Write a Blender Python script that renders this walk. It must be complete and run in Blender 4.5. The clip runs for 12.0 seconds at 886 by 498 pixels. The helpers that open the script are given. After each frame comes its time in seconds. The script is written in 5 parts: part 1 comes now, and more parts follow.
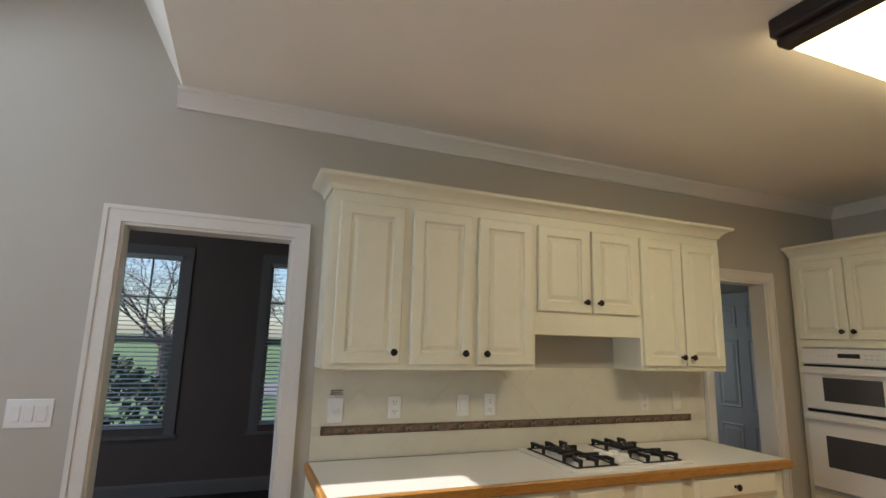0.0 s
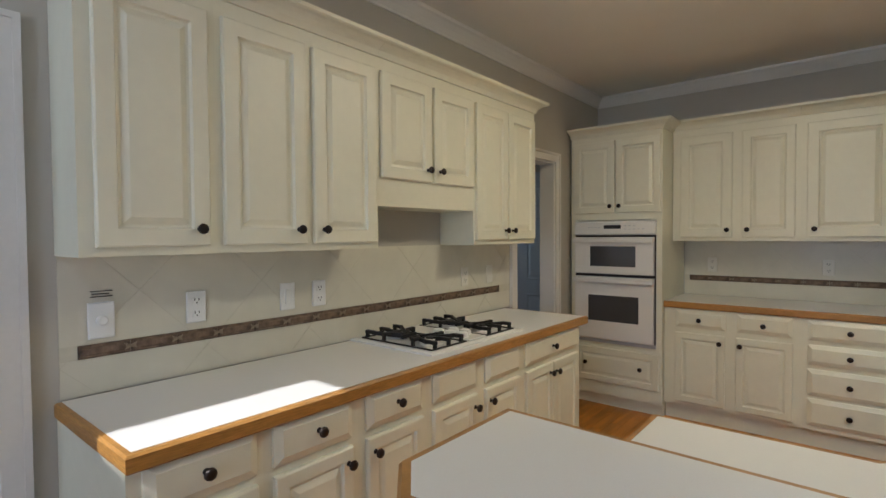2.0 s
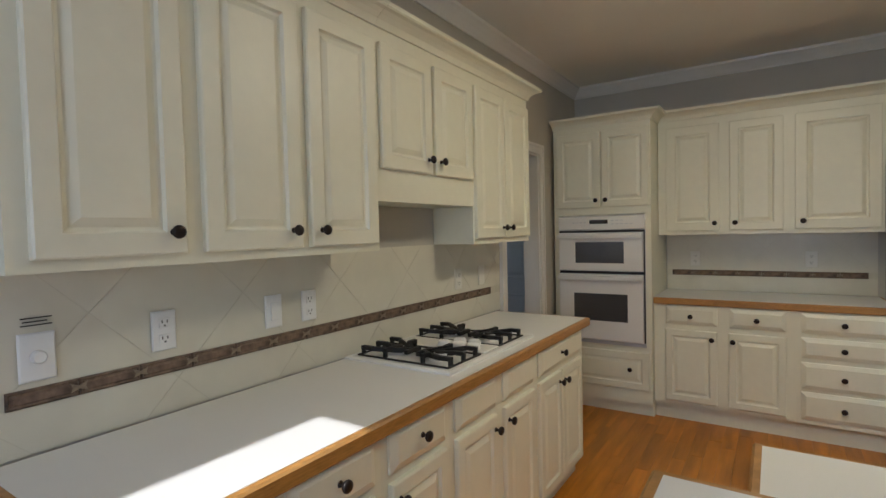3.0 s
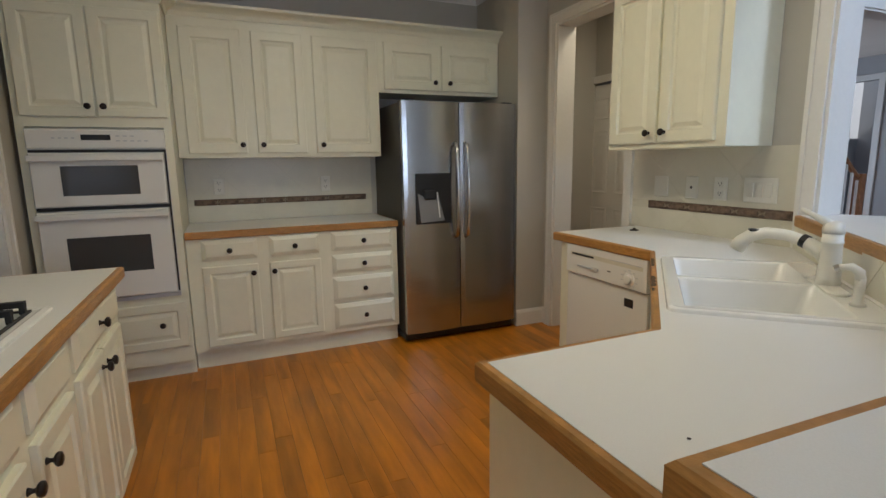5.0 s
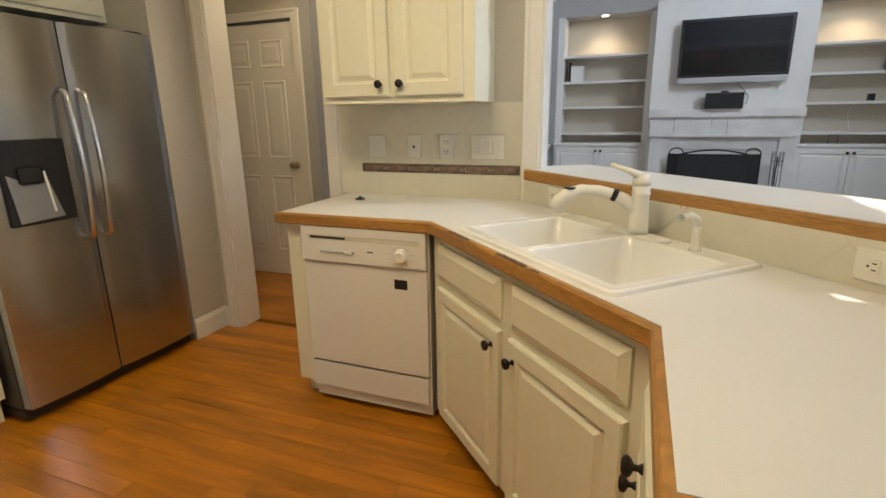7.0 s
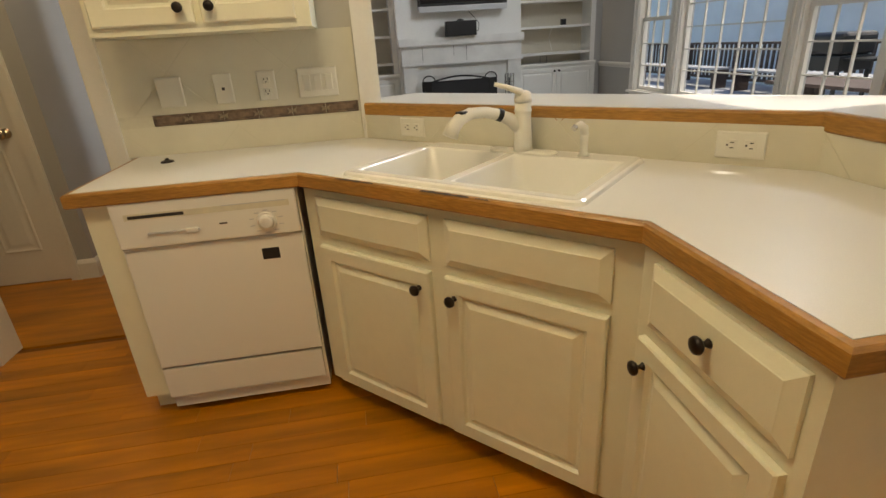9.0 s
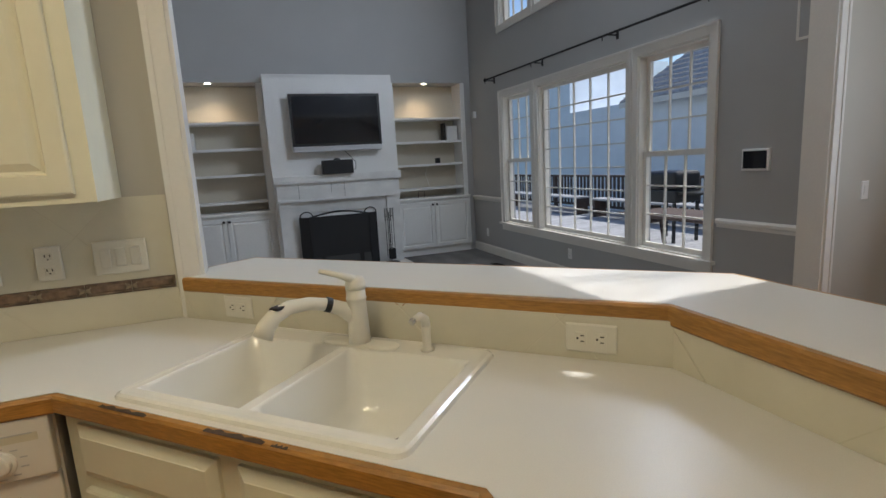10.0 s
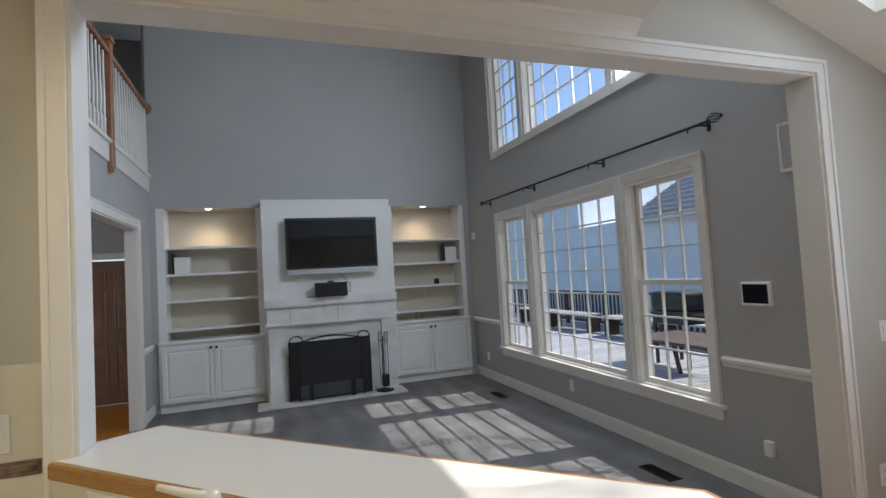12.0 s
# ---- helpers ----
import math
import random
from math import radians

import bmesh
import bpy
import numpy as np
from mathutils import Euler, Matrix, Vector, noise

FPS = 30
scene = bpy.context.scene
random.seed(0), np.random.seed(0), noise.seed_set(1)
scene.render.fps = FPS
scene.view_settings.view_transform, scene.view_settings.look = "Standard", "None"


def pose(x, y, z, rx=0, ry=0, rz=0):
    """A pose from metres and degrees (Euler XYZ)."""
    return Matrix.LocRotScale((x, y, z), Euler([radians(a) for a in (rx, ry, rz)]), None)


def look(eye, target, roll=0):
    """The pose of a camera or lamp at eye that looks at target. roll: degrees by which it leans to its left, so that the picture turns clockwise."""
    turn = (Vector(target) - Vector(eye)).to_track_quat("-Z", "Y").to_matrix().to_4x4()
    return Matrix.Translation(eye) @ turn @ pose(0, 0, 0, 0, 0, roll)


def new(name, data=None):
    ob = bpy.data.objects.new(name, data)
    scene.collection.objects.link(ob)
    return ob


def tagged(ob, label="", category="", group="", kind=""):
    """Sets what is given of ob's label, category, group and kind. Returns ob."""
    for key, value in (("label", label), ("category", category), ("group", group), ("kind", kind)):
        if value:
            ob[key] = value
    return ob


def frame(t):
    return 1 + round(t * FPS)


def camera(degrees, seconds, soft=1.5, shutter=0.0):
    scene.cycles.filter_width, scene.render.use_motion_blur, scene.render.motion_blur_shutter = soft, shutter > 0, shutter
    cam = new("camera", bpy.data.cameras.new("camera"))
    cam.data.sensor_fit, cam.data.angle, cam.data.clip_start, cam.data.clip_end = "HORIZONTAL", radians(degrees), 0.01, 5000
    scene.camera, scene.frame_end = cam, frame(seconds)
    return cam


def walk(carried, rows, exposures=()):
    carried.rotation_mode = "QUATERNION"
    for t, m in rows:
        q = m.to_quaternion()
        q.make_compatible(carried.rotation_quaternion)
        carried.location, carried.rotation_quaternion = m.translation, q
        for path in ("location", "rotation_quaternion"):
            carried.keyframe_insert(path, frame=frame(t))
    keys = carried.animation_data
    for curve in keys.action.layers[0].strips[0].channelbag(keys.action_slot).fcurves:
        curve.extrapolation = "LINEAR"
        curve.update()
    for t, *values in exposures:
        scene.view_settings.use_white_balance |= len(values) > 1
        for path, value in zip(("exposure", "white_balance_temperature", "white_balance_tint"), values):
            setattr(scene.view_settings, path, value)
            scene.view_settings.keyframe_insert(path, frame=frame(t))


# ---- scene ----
cam = camera(82.7, 12.0)
METRES, EYE, TILT, LEAN, TURN = 4.25, 1.53, 0.0, 0.0, -21.0
PATH = [
    (0, (0.171, 0.303, 1.518), (0.89, 2.135, 1.875), 1.6),
    (0.5, (0.253, 0.487, 1.497), (1.229, 2.21, 1.778), 0.9),
    (1, (0.245, 0.687, 1.474), (1.453, 2.274, 1.62), 1.9),
    (1.5, (0.122, 0.856, 1.454), (1.554, 2.253, 1.471), 0.5),
    (2, (0.101, 1.03, 1.428), (1.639, 2.307, 1.374), -0.4),
    (2.5, (0.143, 1.235, 1.438), (1.736, 2.443, 1.38), -1.0),
    (2.7, (0.149, 1.324, 1.44), (1.764, 2.503, 1.382), -1.2),
    (4.3, (0.499, 1.811, 1.383), (2.487, 1.956, 1.226), -0.1),
    (4.5, (0.548, 1.866, 1.363), (2.539, 1.773, 1.193), 0.2),
    (5, (0.704, 1.928, 1.319), (2.519, 1.158, 0.980), -0.9),
    (5.5, (0.920, 1.943, 1.310), (2.432, 0.697, 0.915), -0.8),
    (6, (1.142, 1.915, 1.293), (2.341, 0.375, 0.864), 0.6),
    (6.5, (1.375, 1.961, 1.319), (2.295, 0.252, 0.839), -0.3),
    (6.7, (1.48, 1.992, 1.317), (2.325, 0.246, 0.831), -0.6),
    (8.3, (2.139, 1.919, 1.27), (2.05, 0.053, 0.554), -2.0),
    (8.5, (2.159, 1.933, 1.26), (2.034, 0.08, 0.519), -2.7),
    (9, (2.148, 1.921, 1.291), (1.891, 0.089, 0.531), -3.7),
    (9.5, (2.04, 1.812, 1.371), (1.475, -0.028, 0.827), -3.6),
    (10, (1.873, 1.657, 1.431), (1.176, -0.186, 1.091), -3.2),
    (10.5, (1.787, 1.536, 1.484), (1.048, -0.306, 1.229), -2.8),
    (11, (1.703, 1.455, 1.550), (0.888, -0.370, 1.452), -3.4),
    (11.5, (1.500, 1.500, 1.573), (0.703, -0.334, 1.661), -3.8),
    (12, (1.474, 1.516, 1.576), (0.815, -0.371, 1.672), -3.3),
]
EXPOSURES = [(0.0, 0.22, 6300, 10), (1.0, 0.33, 5800, 10), (2.5, 0.16, 5700, 10), (4.5, 0.11, 5550, 10), (5.5, 0.37, 5650, 10), (6.5, 0.68, 6100, 10), (8.5, 0.40, 7400, 10), (9.0, 0.40, 7350, 10),
             (9.5, 0.06, 6700, 10), (10.5, -0.07, 6050, 10), (11.5, 0.14, 6000, 10), (12.0, 0.17, 6200, 10)]
walk(cam, [(t, look(eye, target, roll)) for t, eye, target, roll in PATH], EXPOSURES)
SUN, SKY, LIVING_HIGH, SKYL, TUBE, HALL_FILL = 5.0, 0.15, 100, 3.5, 13.5, 7

# ---- world, sun and large lights ----
SUN_DIR = Vector((0.94, -0.06, -1.0)).normalized()
world = bpy.data.worlds.new("sky")
scene.world = world
world.use_nodes = True
wn = world.node_tree
sky = wn.nodes.new("ShaderNodeTexSky")
sky.sky_type = "NISHITA"
sky.sun_disc = False
sky.dust_density, sky.ozone_density = 1.0, 3.0
sky.sun_elevation = math.asin(-SUN_DIR.z)
sky.sun_rotation = math.atan2(-SUN_DIR.x, -SUN_DIR.y)
wn.nodes["Background"].inputs["Strength"].default_value = SKY
wn.links.new(sky.outputs[0], wn.nodes["Background"].inputs["Color"])


def lamp(name, kind, m, energy, color, **extra):
    data = bpy.data.lights.new(name, kind)
    data.energy, data.color = energy, color
    if "size" in extra:
        data.shape, data.size, data.size_y = "RECTANGLE", extra["size"][0], extra["size"][1]
    if "angle" in extra:
        data.angle = extra["angle"]
    if "radius" in extra:
        data.shadow_soft_size = extra["radius"]
    if "spread" in extra:
        data.spread = extra["spread"]
    if "spot" in extra:
        data.spot_size, data.spot_blend = extra["spot"], 0.8
    ob = new(name, data)
    ob.matrix_world = m
    return ob


sun_ob = lamp("sun", "SUN", look((0, 0, 30), Vector((0, 0, 30)) + SUN_DIR), SUN, (1.0, 0.93, 0.84), angle=radians(0.5))
DAY = (0.78, 0.87, 1.0)
lamp("clerestory_window_light", "AREA", look((-1.50, -1.71, 3.91), (2.4, -2.9, 1.3)), LIVING_HIGH, DAY, size=(0.78, 1.36))
# Upward daylight fill from an added west window, to lift the ceiling.
lamp("breakfast_fill_light", "AREA", look((-2.33, 1.2, 1.5), (1.0, 1.2, 2.6)), 22, DAY, size=(1.3, 1.2))
lamp("skylight_light_far", "AREA", look((-1.2, 2.25, 3.1), (-1.05, 2.25, 0)), SKYL, DAY, size=(0.7, 0.5))
lamp("skylight_light_near", "AREA", look((-1.2, 0.31, 3.1), (-1.05, 0.31, 0)), SKYL, DAY, size=(0.7, 0.5))
# Added fill that brightens the back room door; its window is invented.
lamp("back_room_fill_light", "AREA", look((3.75, 4.72, 1.5), (4.4, 3.4, 1.1)), 2.0, DAY, size=(0.7, 1.1))
lamp("kitchen_tube_light", "AREA", look((2.465, 1.225, 2.575), (2.465, 1.225, 0)), TUBE, (1.0, 0.86, 0.60), size=(1.1, 0.3))
for x in (2.2, -0.75):
    lamp("alcove_spot", "SPOT", look((x, -5.86, 2.59), (x, -5.98, 0.6)), 10, (1.0, 0.76, 0.50), radius=0.03, spot=radians(120))
# Foyer fill, added in an opening that is never in view.
lamp("foyer_fill_light", "AREA", look((7.09, -5.0, 1.55), (4.0, -5.0, 1.2)), 30, DAY, size=(1.1, 1.2))
# Extra dining room fill behind an invented side window.
lamp("dining_side_fill_light", "AREA", look((-2.49, 3.95, 1.5), (1.0, 4.6, 1.2)), 9, DAY, size=(0.8, 1.2))
# Warm fill added under the hall ceiling, with no fixture of its own.
lamp("hall_fill_light", "AREA", look((3.5, -0.9, 2.66), (3.5, -0.9, 0)), HALL_FILL, (1.0, 0.80, 0.52), size=(0.3, 0.3))


# ---- materials ----
def shader(name, color, rough=0.5, metal=0.0, grain=0.0, scale=40.0, bump=0.0, bump_scale=200.0, stain=0.0, stretch=(1, 1, 1), coat=0.0, island=0.0):
    """A surface: base colour with fine grain, broad stains and fine relief."""
    m = bpy.data.materials.new(name)
    m.use_nodes = True
    t, n, l = m.node_tree, m.node_tree.nodes, m.node_tree.links
    b = n["Principled BSDF"]
    b.inputs["Roughness"].default_value, b.inputs["Metallic"].default_value = rough, metal
    b.inputs["Coat Weight"].default_value = coat
    b.inputs["Base Color"].default_value = (*color, 1)
    tc = n.new("ShaderNodeTexCoord")
    mp = n.new("ShaderNodeMapping")
    mp.inputs["Scale"].default_value = stretch
    l.new(tc.outputs["Object"], mp.inputs["Vector"])
    if island:
        who = n.new("ShaderNodeObjectInfo")
        far = n.new("ShaderNodeMath")
        far.operation = "MULTIPLY"
        far.inputs[1].default_value = 37.0
        l.new(who.outputs["Random"], far.inputs[0])
        l.new(far.outputs[0], mp.inputs["Location"])
    last = None
    for amount, s, det in ((grain, scale, 4.0), (stain, 1.7, 5.0)):
        if not amount:
            continue
        no = n.new("ShaderNodeTexNoise")
        no.inputs["Scale"].default_value, no.inputs["Detail"].default_value = s, det
        l.new(mp.outputs[0], no.inputs["Vector"])
        ra = n.new("ShaderNodeMapRange")
        ra.inputs["From Min"].default_value, ra.inputs["From Max"].default_value = 0.25, 0.75
        ra.inputs["To Min"].default_value, ra.inputs["To Max"].default_value = 1 - amount, 1 + amount
        l.new(no.outputs["Fac"], ra.inputs["Value"])
        mx = n.new("ShaderNodeMix")
        mx.data_type, mx.blend_type = "RGBA", "MULTIPLY"
        mx.inputs["Factor"].default_value = 1
        if last:
            l.new(last, mx.inputs["A"])
        else:
            mx.inputs["A"].default_value = (*color, 1)
        l.new(ra.outputs[0], mx.inputs["B"])
        last = mx.outputs["Result"]
    if island:
        oi = n.new("ShaderNodeObjectInfo")
        ra = n.new("ShaderNodeMapRange")
        ra.inputs["To Min"].default_value, ra.inputs["To Max"].default_value = 1 - island, 1 + island
        l.new(oi.outputs["Random"], ra.inputs["Value"])
        mx = n.new("ShaderNodeMix")
        mx.data_type, mx.blend_type = "RGBA", "MULTIPLY"
        mx.inputs["Factor"].default_value = 1
        mx.inputs["A"].default_value = (*color, 1)
        if last:
            l.new(last, mx.inputs["A"])
        l.new(ra.outputs[0], mx.inputs["B"])
        last = mx.outputs["Result"]
    if last:
        l.new(last, b.inputs["Base Color"])
    if bump:
        no = n.new("ShaderNodeTexNoise")
        no.inputs["Scale"].default_value, no.inputs["Detail"].default_value = bump_scale, 3
        l.new(mp.outputs[0], no.inputs["Vector"])
        bu = n.new("ShaderNodeBump")
        bu.inputs["Strength"].default_value, bu.inputs["Distance"].default_value = bump, 0.002
        l.new(no.outputs["Fac"], bu.inputs["Height"])
        l.new(bu.outputs[0], b.inputs["Normal"])
    return m


def glowing(name, color, strength):
    m = shader(name, color, 0.5)
    b = m.node_tree.nodes["Principled BSDF"]
    b.inputs["Emission Color"].default_value = (*color, 1)
    b.inputs["Emission Strength"].default_value = strength
    return m


def glass_material(name, color=(1, 1, 1), rough=0.0):
    m = bpy.data.materials.new(name)
    m.use_nodes = True
    n, l = m.node_tree.nodes, m.node_tree.links
    b = n["Principled BSDF"]
    b.inputs["Base Color"].default_value = (*color, 1)
    b.inputs["Roughness"].default_value, b.inputs["Transmission Weight"].default_value, b.inputs["IOR"].default_value = rough, 1.0, 1.01
    return m


WALL = shader("greige_wall_paint", (0.49, 0.465, 0.405), 0.62, stain=0.035, bump=0.25, bump_scale=260)
WALL_L = shader("grey_wall_paint", (0.405, 0.405, 0.40), 0.6, stain=0.03, bump=0.25, bump_scale=260)
# Dark brown of the dining walls; on the landing it stands for shade.
WALL_D = shader("dark_dining_dim_landing_wall", (0.24, 0.195, 0.175), 0.65, stain=0.05, bump=0.2)
CEIL = shader("ceiling_paint", (0.83, 0.81, 0.735), 0.8, stain=0.03, bump=0.35, bump_scale=150)
TRIM = shader("white_trim_paint", (0.74, 0.72, 0.67), 0.38, stain=0.03, grain=0.02, scale=60)
CAB = shader("cream_cabinet_paint", (0.745, 0.728, 0.58), 0.36, stain=0.045, grain=0.02, scale=25, bump=0.12, bump_scale=120)
CAB_L = shader("white_builtin_paint", (0.78, 0.78, 0.76), 0.42, stain=0.04, grain=0.02)
TOP = shader("white_laminate", (0.73, 0.72, 0.69), 0.3, grain=0.035, scale=420, stain=0.03)
CREAM_L = shader("cream_alcove_back", (0.60, 0.55, 0.45), 0.5, stain=0.05, grain=0.02)
OAK = shader("oak_edge_wood", (0.37, 0.182, 0.042), 0.38, grain=0.28, scale=30, stain=0.22, bump=0.2, stretch=(1, 1, 9))
WORN = shader("worn_wet_wood", (0.06, 0.035, 0.02), 0.6, grain=0.5, scale=60)
FLOOR = shader("oak_floor_wood", (0.43, 0.153, 0.005), 0.34, grain=0.22, scale=3.6, stain=0.38, bump=0.10, stretch=(0.9, 6, 1), coat=0.08, island=0.10)
GAPM = shader("floor_joint", (0.19, 0.07, 0.012), 0.7)
CARPET = shader("grey_carpet", (0.15, 0.148, 0.147), 0.95, grain=0.25, scale=160, stain=0.28, bump=0.9, bump_scale=330)
def vacuum_strokes(m, low, high, scale):
    """Broad pale and dark strokes laid over a material's colour."""
    n, l = m.node_tree.nodes, m.node_tree.links
    b = n["Principled BSDF"]
    wv, ra, mx, tc = n.new("ShaderNodeTexWave"), n.new("ShaderNodeMapRange"), n.new("ShaderNodeMix"), n.new("ShaderNodeTexCoord")
    wv.inputs["Scale"].default_value, wv.inputs["Distortion"].default_value, wv.inputs["Detail"].default_value, wv.inputs["Detail Scale"].default_value = scale, 7.0, 1.5, 0.6
    ra.inputs["To Min"].default_value, ra.inputs["To Max"].default_value = low, high
    mx.data_type, mx.blend_type = "RGBA", "MULTIPLY"
    mx.inputs["Factor"].default_value = 1
    l.new(tc.outputs["Object"], wv.inputs["Vector"])
    l.new(wv.outputs["Fac"], ra.inputs["Value"])
    l.new(b.inputs["Base Color"].links[0].from_socket, mx.inputs["A"])
    l.new(ra.outputs[0], mx.inputs["B"])
    l.new(mx.outputs["Result"], b.inputs["Base Color"])
vacuum_strokes(CARPET, 0.9, 1.14, 0.9)
TILE = shader("cream_tile", (0.66, 0.63, 0.52), 0.3, grain=0.04, scale=9, stain=0.06, bump=0.1, bump_scale=30)
GROUT = shader("cream_grout", (0.62, 0.59, 0.48), 0.8, grain=0.05)
BORDER = shader("brown_relief_tile", (0.125, 0.082, 0.055), 0.5, grain=0.95, scale=32, bump=0.8, bump_scale=70)
BORDER2 = shader("tan_relief_tile", (0.23, 0.18, 0.125), 0.5, grain=0.3, scale=60)
BRONZE = shader("dark_bronze", (0.022, 0.016, 0.014), 0.35, 0.6, grain=0.2, scale=80)
PLATE = shader("ivory_plastic", (0.74, 0.72, 0.64), 0.35)
PLATE_W = shader("white_plastic", (0.80, 0.80, 0.78), 0.32)
BLACK = shader("black_plastic", (0.012, 0.012, 0.013), 0.4)
NICHE = shader("grey_moulded_plastic", (0.22, 0.225, 0.23), 0.45, stain=0.25)
DISP = shader("matt_black_dispenser", (0.006, 0.006, 0.007), 0.62)
SLOT = shader("dark_slot", (0.03, 0.027, 0.025), 0.8)
STEEL = shader("brushed_steel", (0.46, 0.46, 0.465), 0.24, 1.0, grain=0.07, scale=70, stain=0.05, bump=0.9, bump_scale=1.3, stretch=(1, 1, 7))
STEEL_H = shader("polished_steel", (0.62, 0.62, 0.62), 0.22, 1.0)
STEEL_D = shader("dark_fridge_side", (0.07, 0.065, 0.06), 0.45, 0.3, bump=0.3, bump_scale=300)
APPL = shader("white_appliance_enamel", (0.76, 0.75, 0.71), 0.25, stain=0.02)
OVENGL = shader("dark_oven_glass", (0.06, 0.06, 0.065), 0.12, coat=0.3)
IRON = shader("black_cast_iron", (0.007, 0.007, 0.008), 0.6, grain=0.3, bump=0.4)
SINK = shader("white_enamel_sink", (0.80, 0.79, 0.74), 0.16, stain=0.04, coat=0.4)
DARKWOOD = shader("dark_stained_wood", (0.018, 0.012, 0.010), 0.4, grain=0.3, scale=20)
GLOWP = glowing("lit_diffuser", (1.0, 0.78, 0.42), 3.6)
GLOWS = glowing("lit_recessed_lamp", (1.0, 0.85, 0.62), 14)
SCREEN = shader("tv_screen_glass", (0.005, 0.006, 0.009), 0.07)
SILVER = shader("silver_plastic", (0.5, 0.51, 0.53), 0.35, 0.3)
STONE = shader("white_brushed_stone", (0.74, 0.74, 0.72), 0.4, stain=0.16, grain=0.08, scale=5)
SOOT = shader("firebox_soot", (0.02, 0.018, 0.017), 0.9, grain=0.3)
MESH_G = shader("grey_screen_mesh", (0.055, 0.055, 0.057), 0.7, bump=0.7, bump_scale=900)
MESH = shader("black_screen_mesh", (0.014, 0.014, 0.015), 0.7, bump=0.7, bump_scale=900)
BRASS = shader("aged_nickel", (0.42, 0.36, 0.27), 0.28, 1.0)
BROWNDOOR = shader("brown_stained_door", (0.23, 0.13, 0.078), 0.45, grain=0.2, scale=12, stretch=(1, 1, 0.2))
RAILWOOD = shader("honey_rail_wood", (0.28, 0.13, 0.06), 0.38, grain=0.25, scale=18)
# Bluish daylight falling on the back room door is put into this colour.
DOORBLUE = shader("daylight_blue_door", (0.52, 0.56, 0.57), 0.4, stain=0.03)
BLIND = shader("white_blind_slat", (0.60, 0.62, 0.64), 0.5)
# Grey copy of the trim; the dining room's shade is in its colour.
DTRIM = shader("dimmed_dining_trim", (0.34, 0.33, 0.32), 0.45)
PANE = glass_material("window_glass")
SIDING = shader("pale_siding", (0.86, 0.91, 0.96), 0.7, stain=0.05)
SHINGLE = shader("grey_shingle", (0.36, 0.36, 0.37), 0.9, grain=0.35, scale=18)
DECK = shader("grey_deck_board", (0.36, 0.37, 0.39), 0.8, grain=0.2, scale=9, island=0.12)
DECKDARK = shader("dark_deck_rail", (0.08, 0.055, 0.045), 0.7, grain=0.3)
GRASS = shader("lawn", (0.10, 0.16, 0.07), 0.95, grain=0.35, scale=25, stain=0.3)
ROAD = shader("street_asphalt", (0.16, 0.16, 0.165), 0.9, grain=0.1)
BARK = shader("bare_bark", (0.12, 0.09, 0.075), 0.9, grain=0.3)
BUSH = shader("dark_evergreen", (0.035, 0.05, 0.025), 0.85, grain=0.4)
HEARTH = shader("pale_hearth_stone", (0.62, 0.61, 0.59), 0.35, stain=0.08)


# ---- building tools ----
def box(bm, x0, x1, y0, y1, z0, z1):
    v = [bm.verts.new((x, y, z)) for x in (x0, x1) for y in (y0, y1) for z in (z0, z1)]
    for f in ((0, 1, 3, 2), (4, 6, 7, 5), (0, 4, 5, 1), (2, 3, 7, 6), (0, 2, 6, 4), (1, 5, 7, 3)):
        bm.faces.new([v[i] for i in f])
    return bm


def mk(*boxes):
    bm = bmesh.new()
    for b in boxes:
        box(bm, *b)
    return bm


def soft(bm, width, segments=2):
    """Rounds the edges of boxes."""
    bmesh.ops.bevel(bm, geom=bm.edges[:], offset=width, segments=segments, affect="EDGES", profile=0.6)
    return bm


def prism(bm, outline, z0, z1):
    """A flat piece of any outline (counter-clockwise), from z0 to z1."""
    lo, hi = [bm.verts.new((x, y, z0)) for x, y in outline], [bm.verts.new((x, y, z1)) for x, y in outline]
    bm.faces.new(lo[::-1])
    bm.faces.new(hi)
    n = len(outline)
    for i in range(n):
        bm.faces.new((lo[i], lo[(i + 1) % n], hi[(i + 1) % n], hi[i]))
    return bm


def sweep(bm, profile, path, closed=False):
    """A moulding: profile of (out, up) carried along a flat path of (x, y, z); out is to the right of the way."""
    n, rings = len(path), []
    for i, p in enumerate(path):
        p = Vector(p)
        a = Vector(path[i - 1]) if (i or closed) else None
        b = Vector(path[(i + 1) % n]) if (i < n - 1 or closed) else None
        d0 = (p - a).normalized() if a is not None else None
        d1 = (b - p).normalized() if b is not None else None
        d0, d1 = d0 or d1, d1 or d0
        r0, r1 = Vector((d0.y, -d0.x, 0)), Vector((d1.y, -d1.x, 0))
        mid = (r0 + r1).normalized()
        k = 1 / max(0.3, mid.dot(r1))
        rings.append([bm.verts.new(p + mid * (o * k) + Vector((0, 0, u))) for o, u in profile])
    m = len(profile)
    for i in range(n if closed else n - 1):
        r, s = rings[i], rings[(i + 1) % n]
        for j in range(m):
            bm.faces.new((r[j], s[j], s[(j + 1) % m], r[(j + 1) % m]))
    if not closed:
        bm.faces.new(rings[0])
        bm.faces.new(rings[-1][::-1])
    return bm


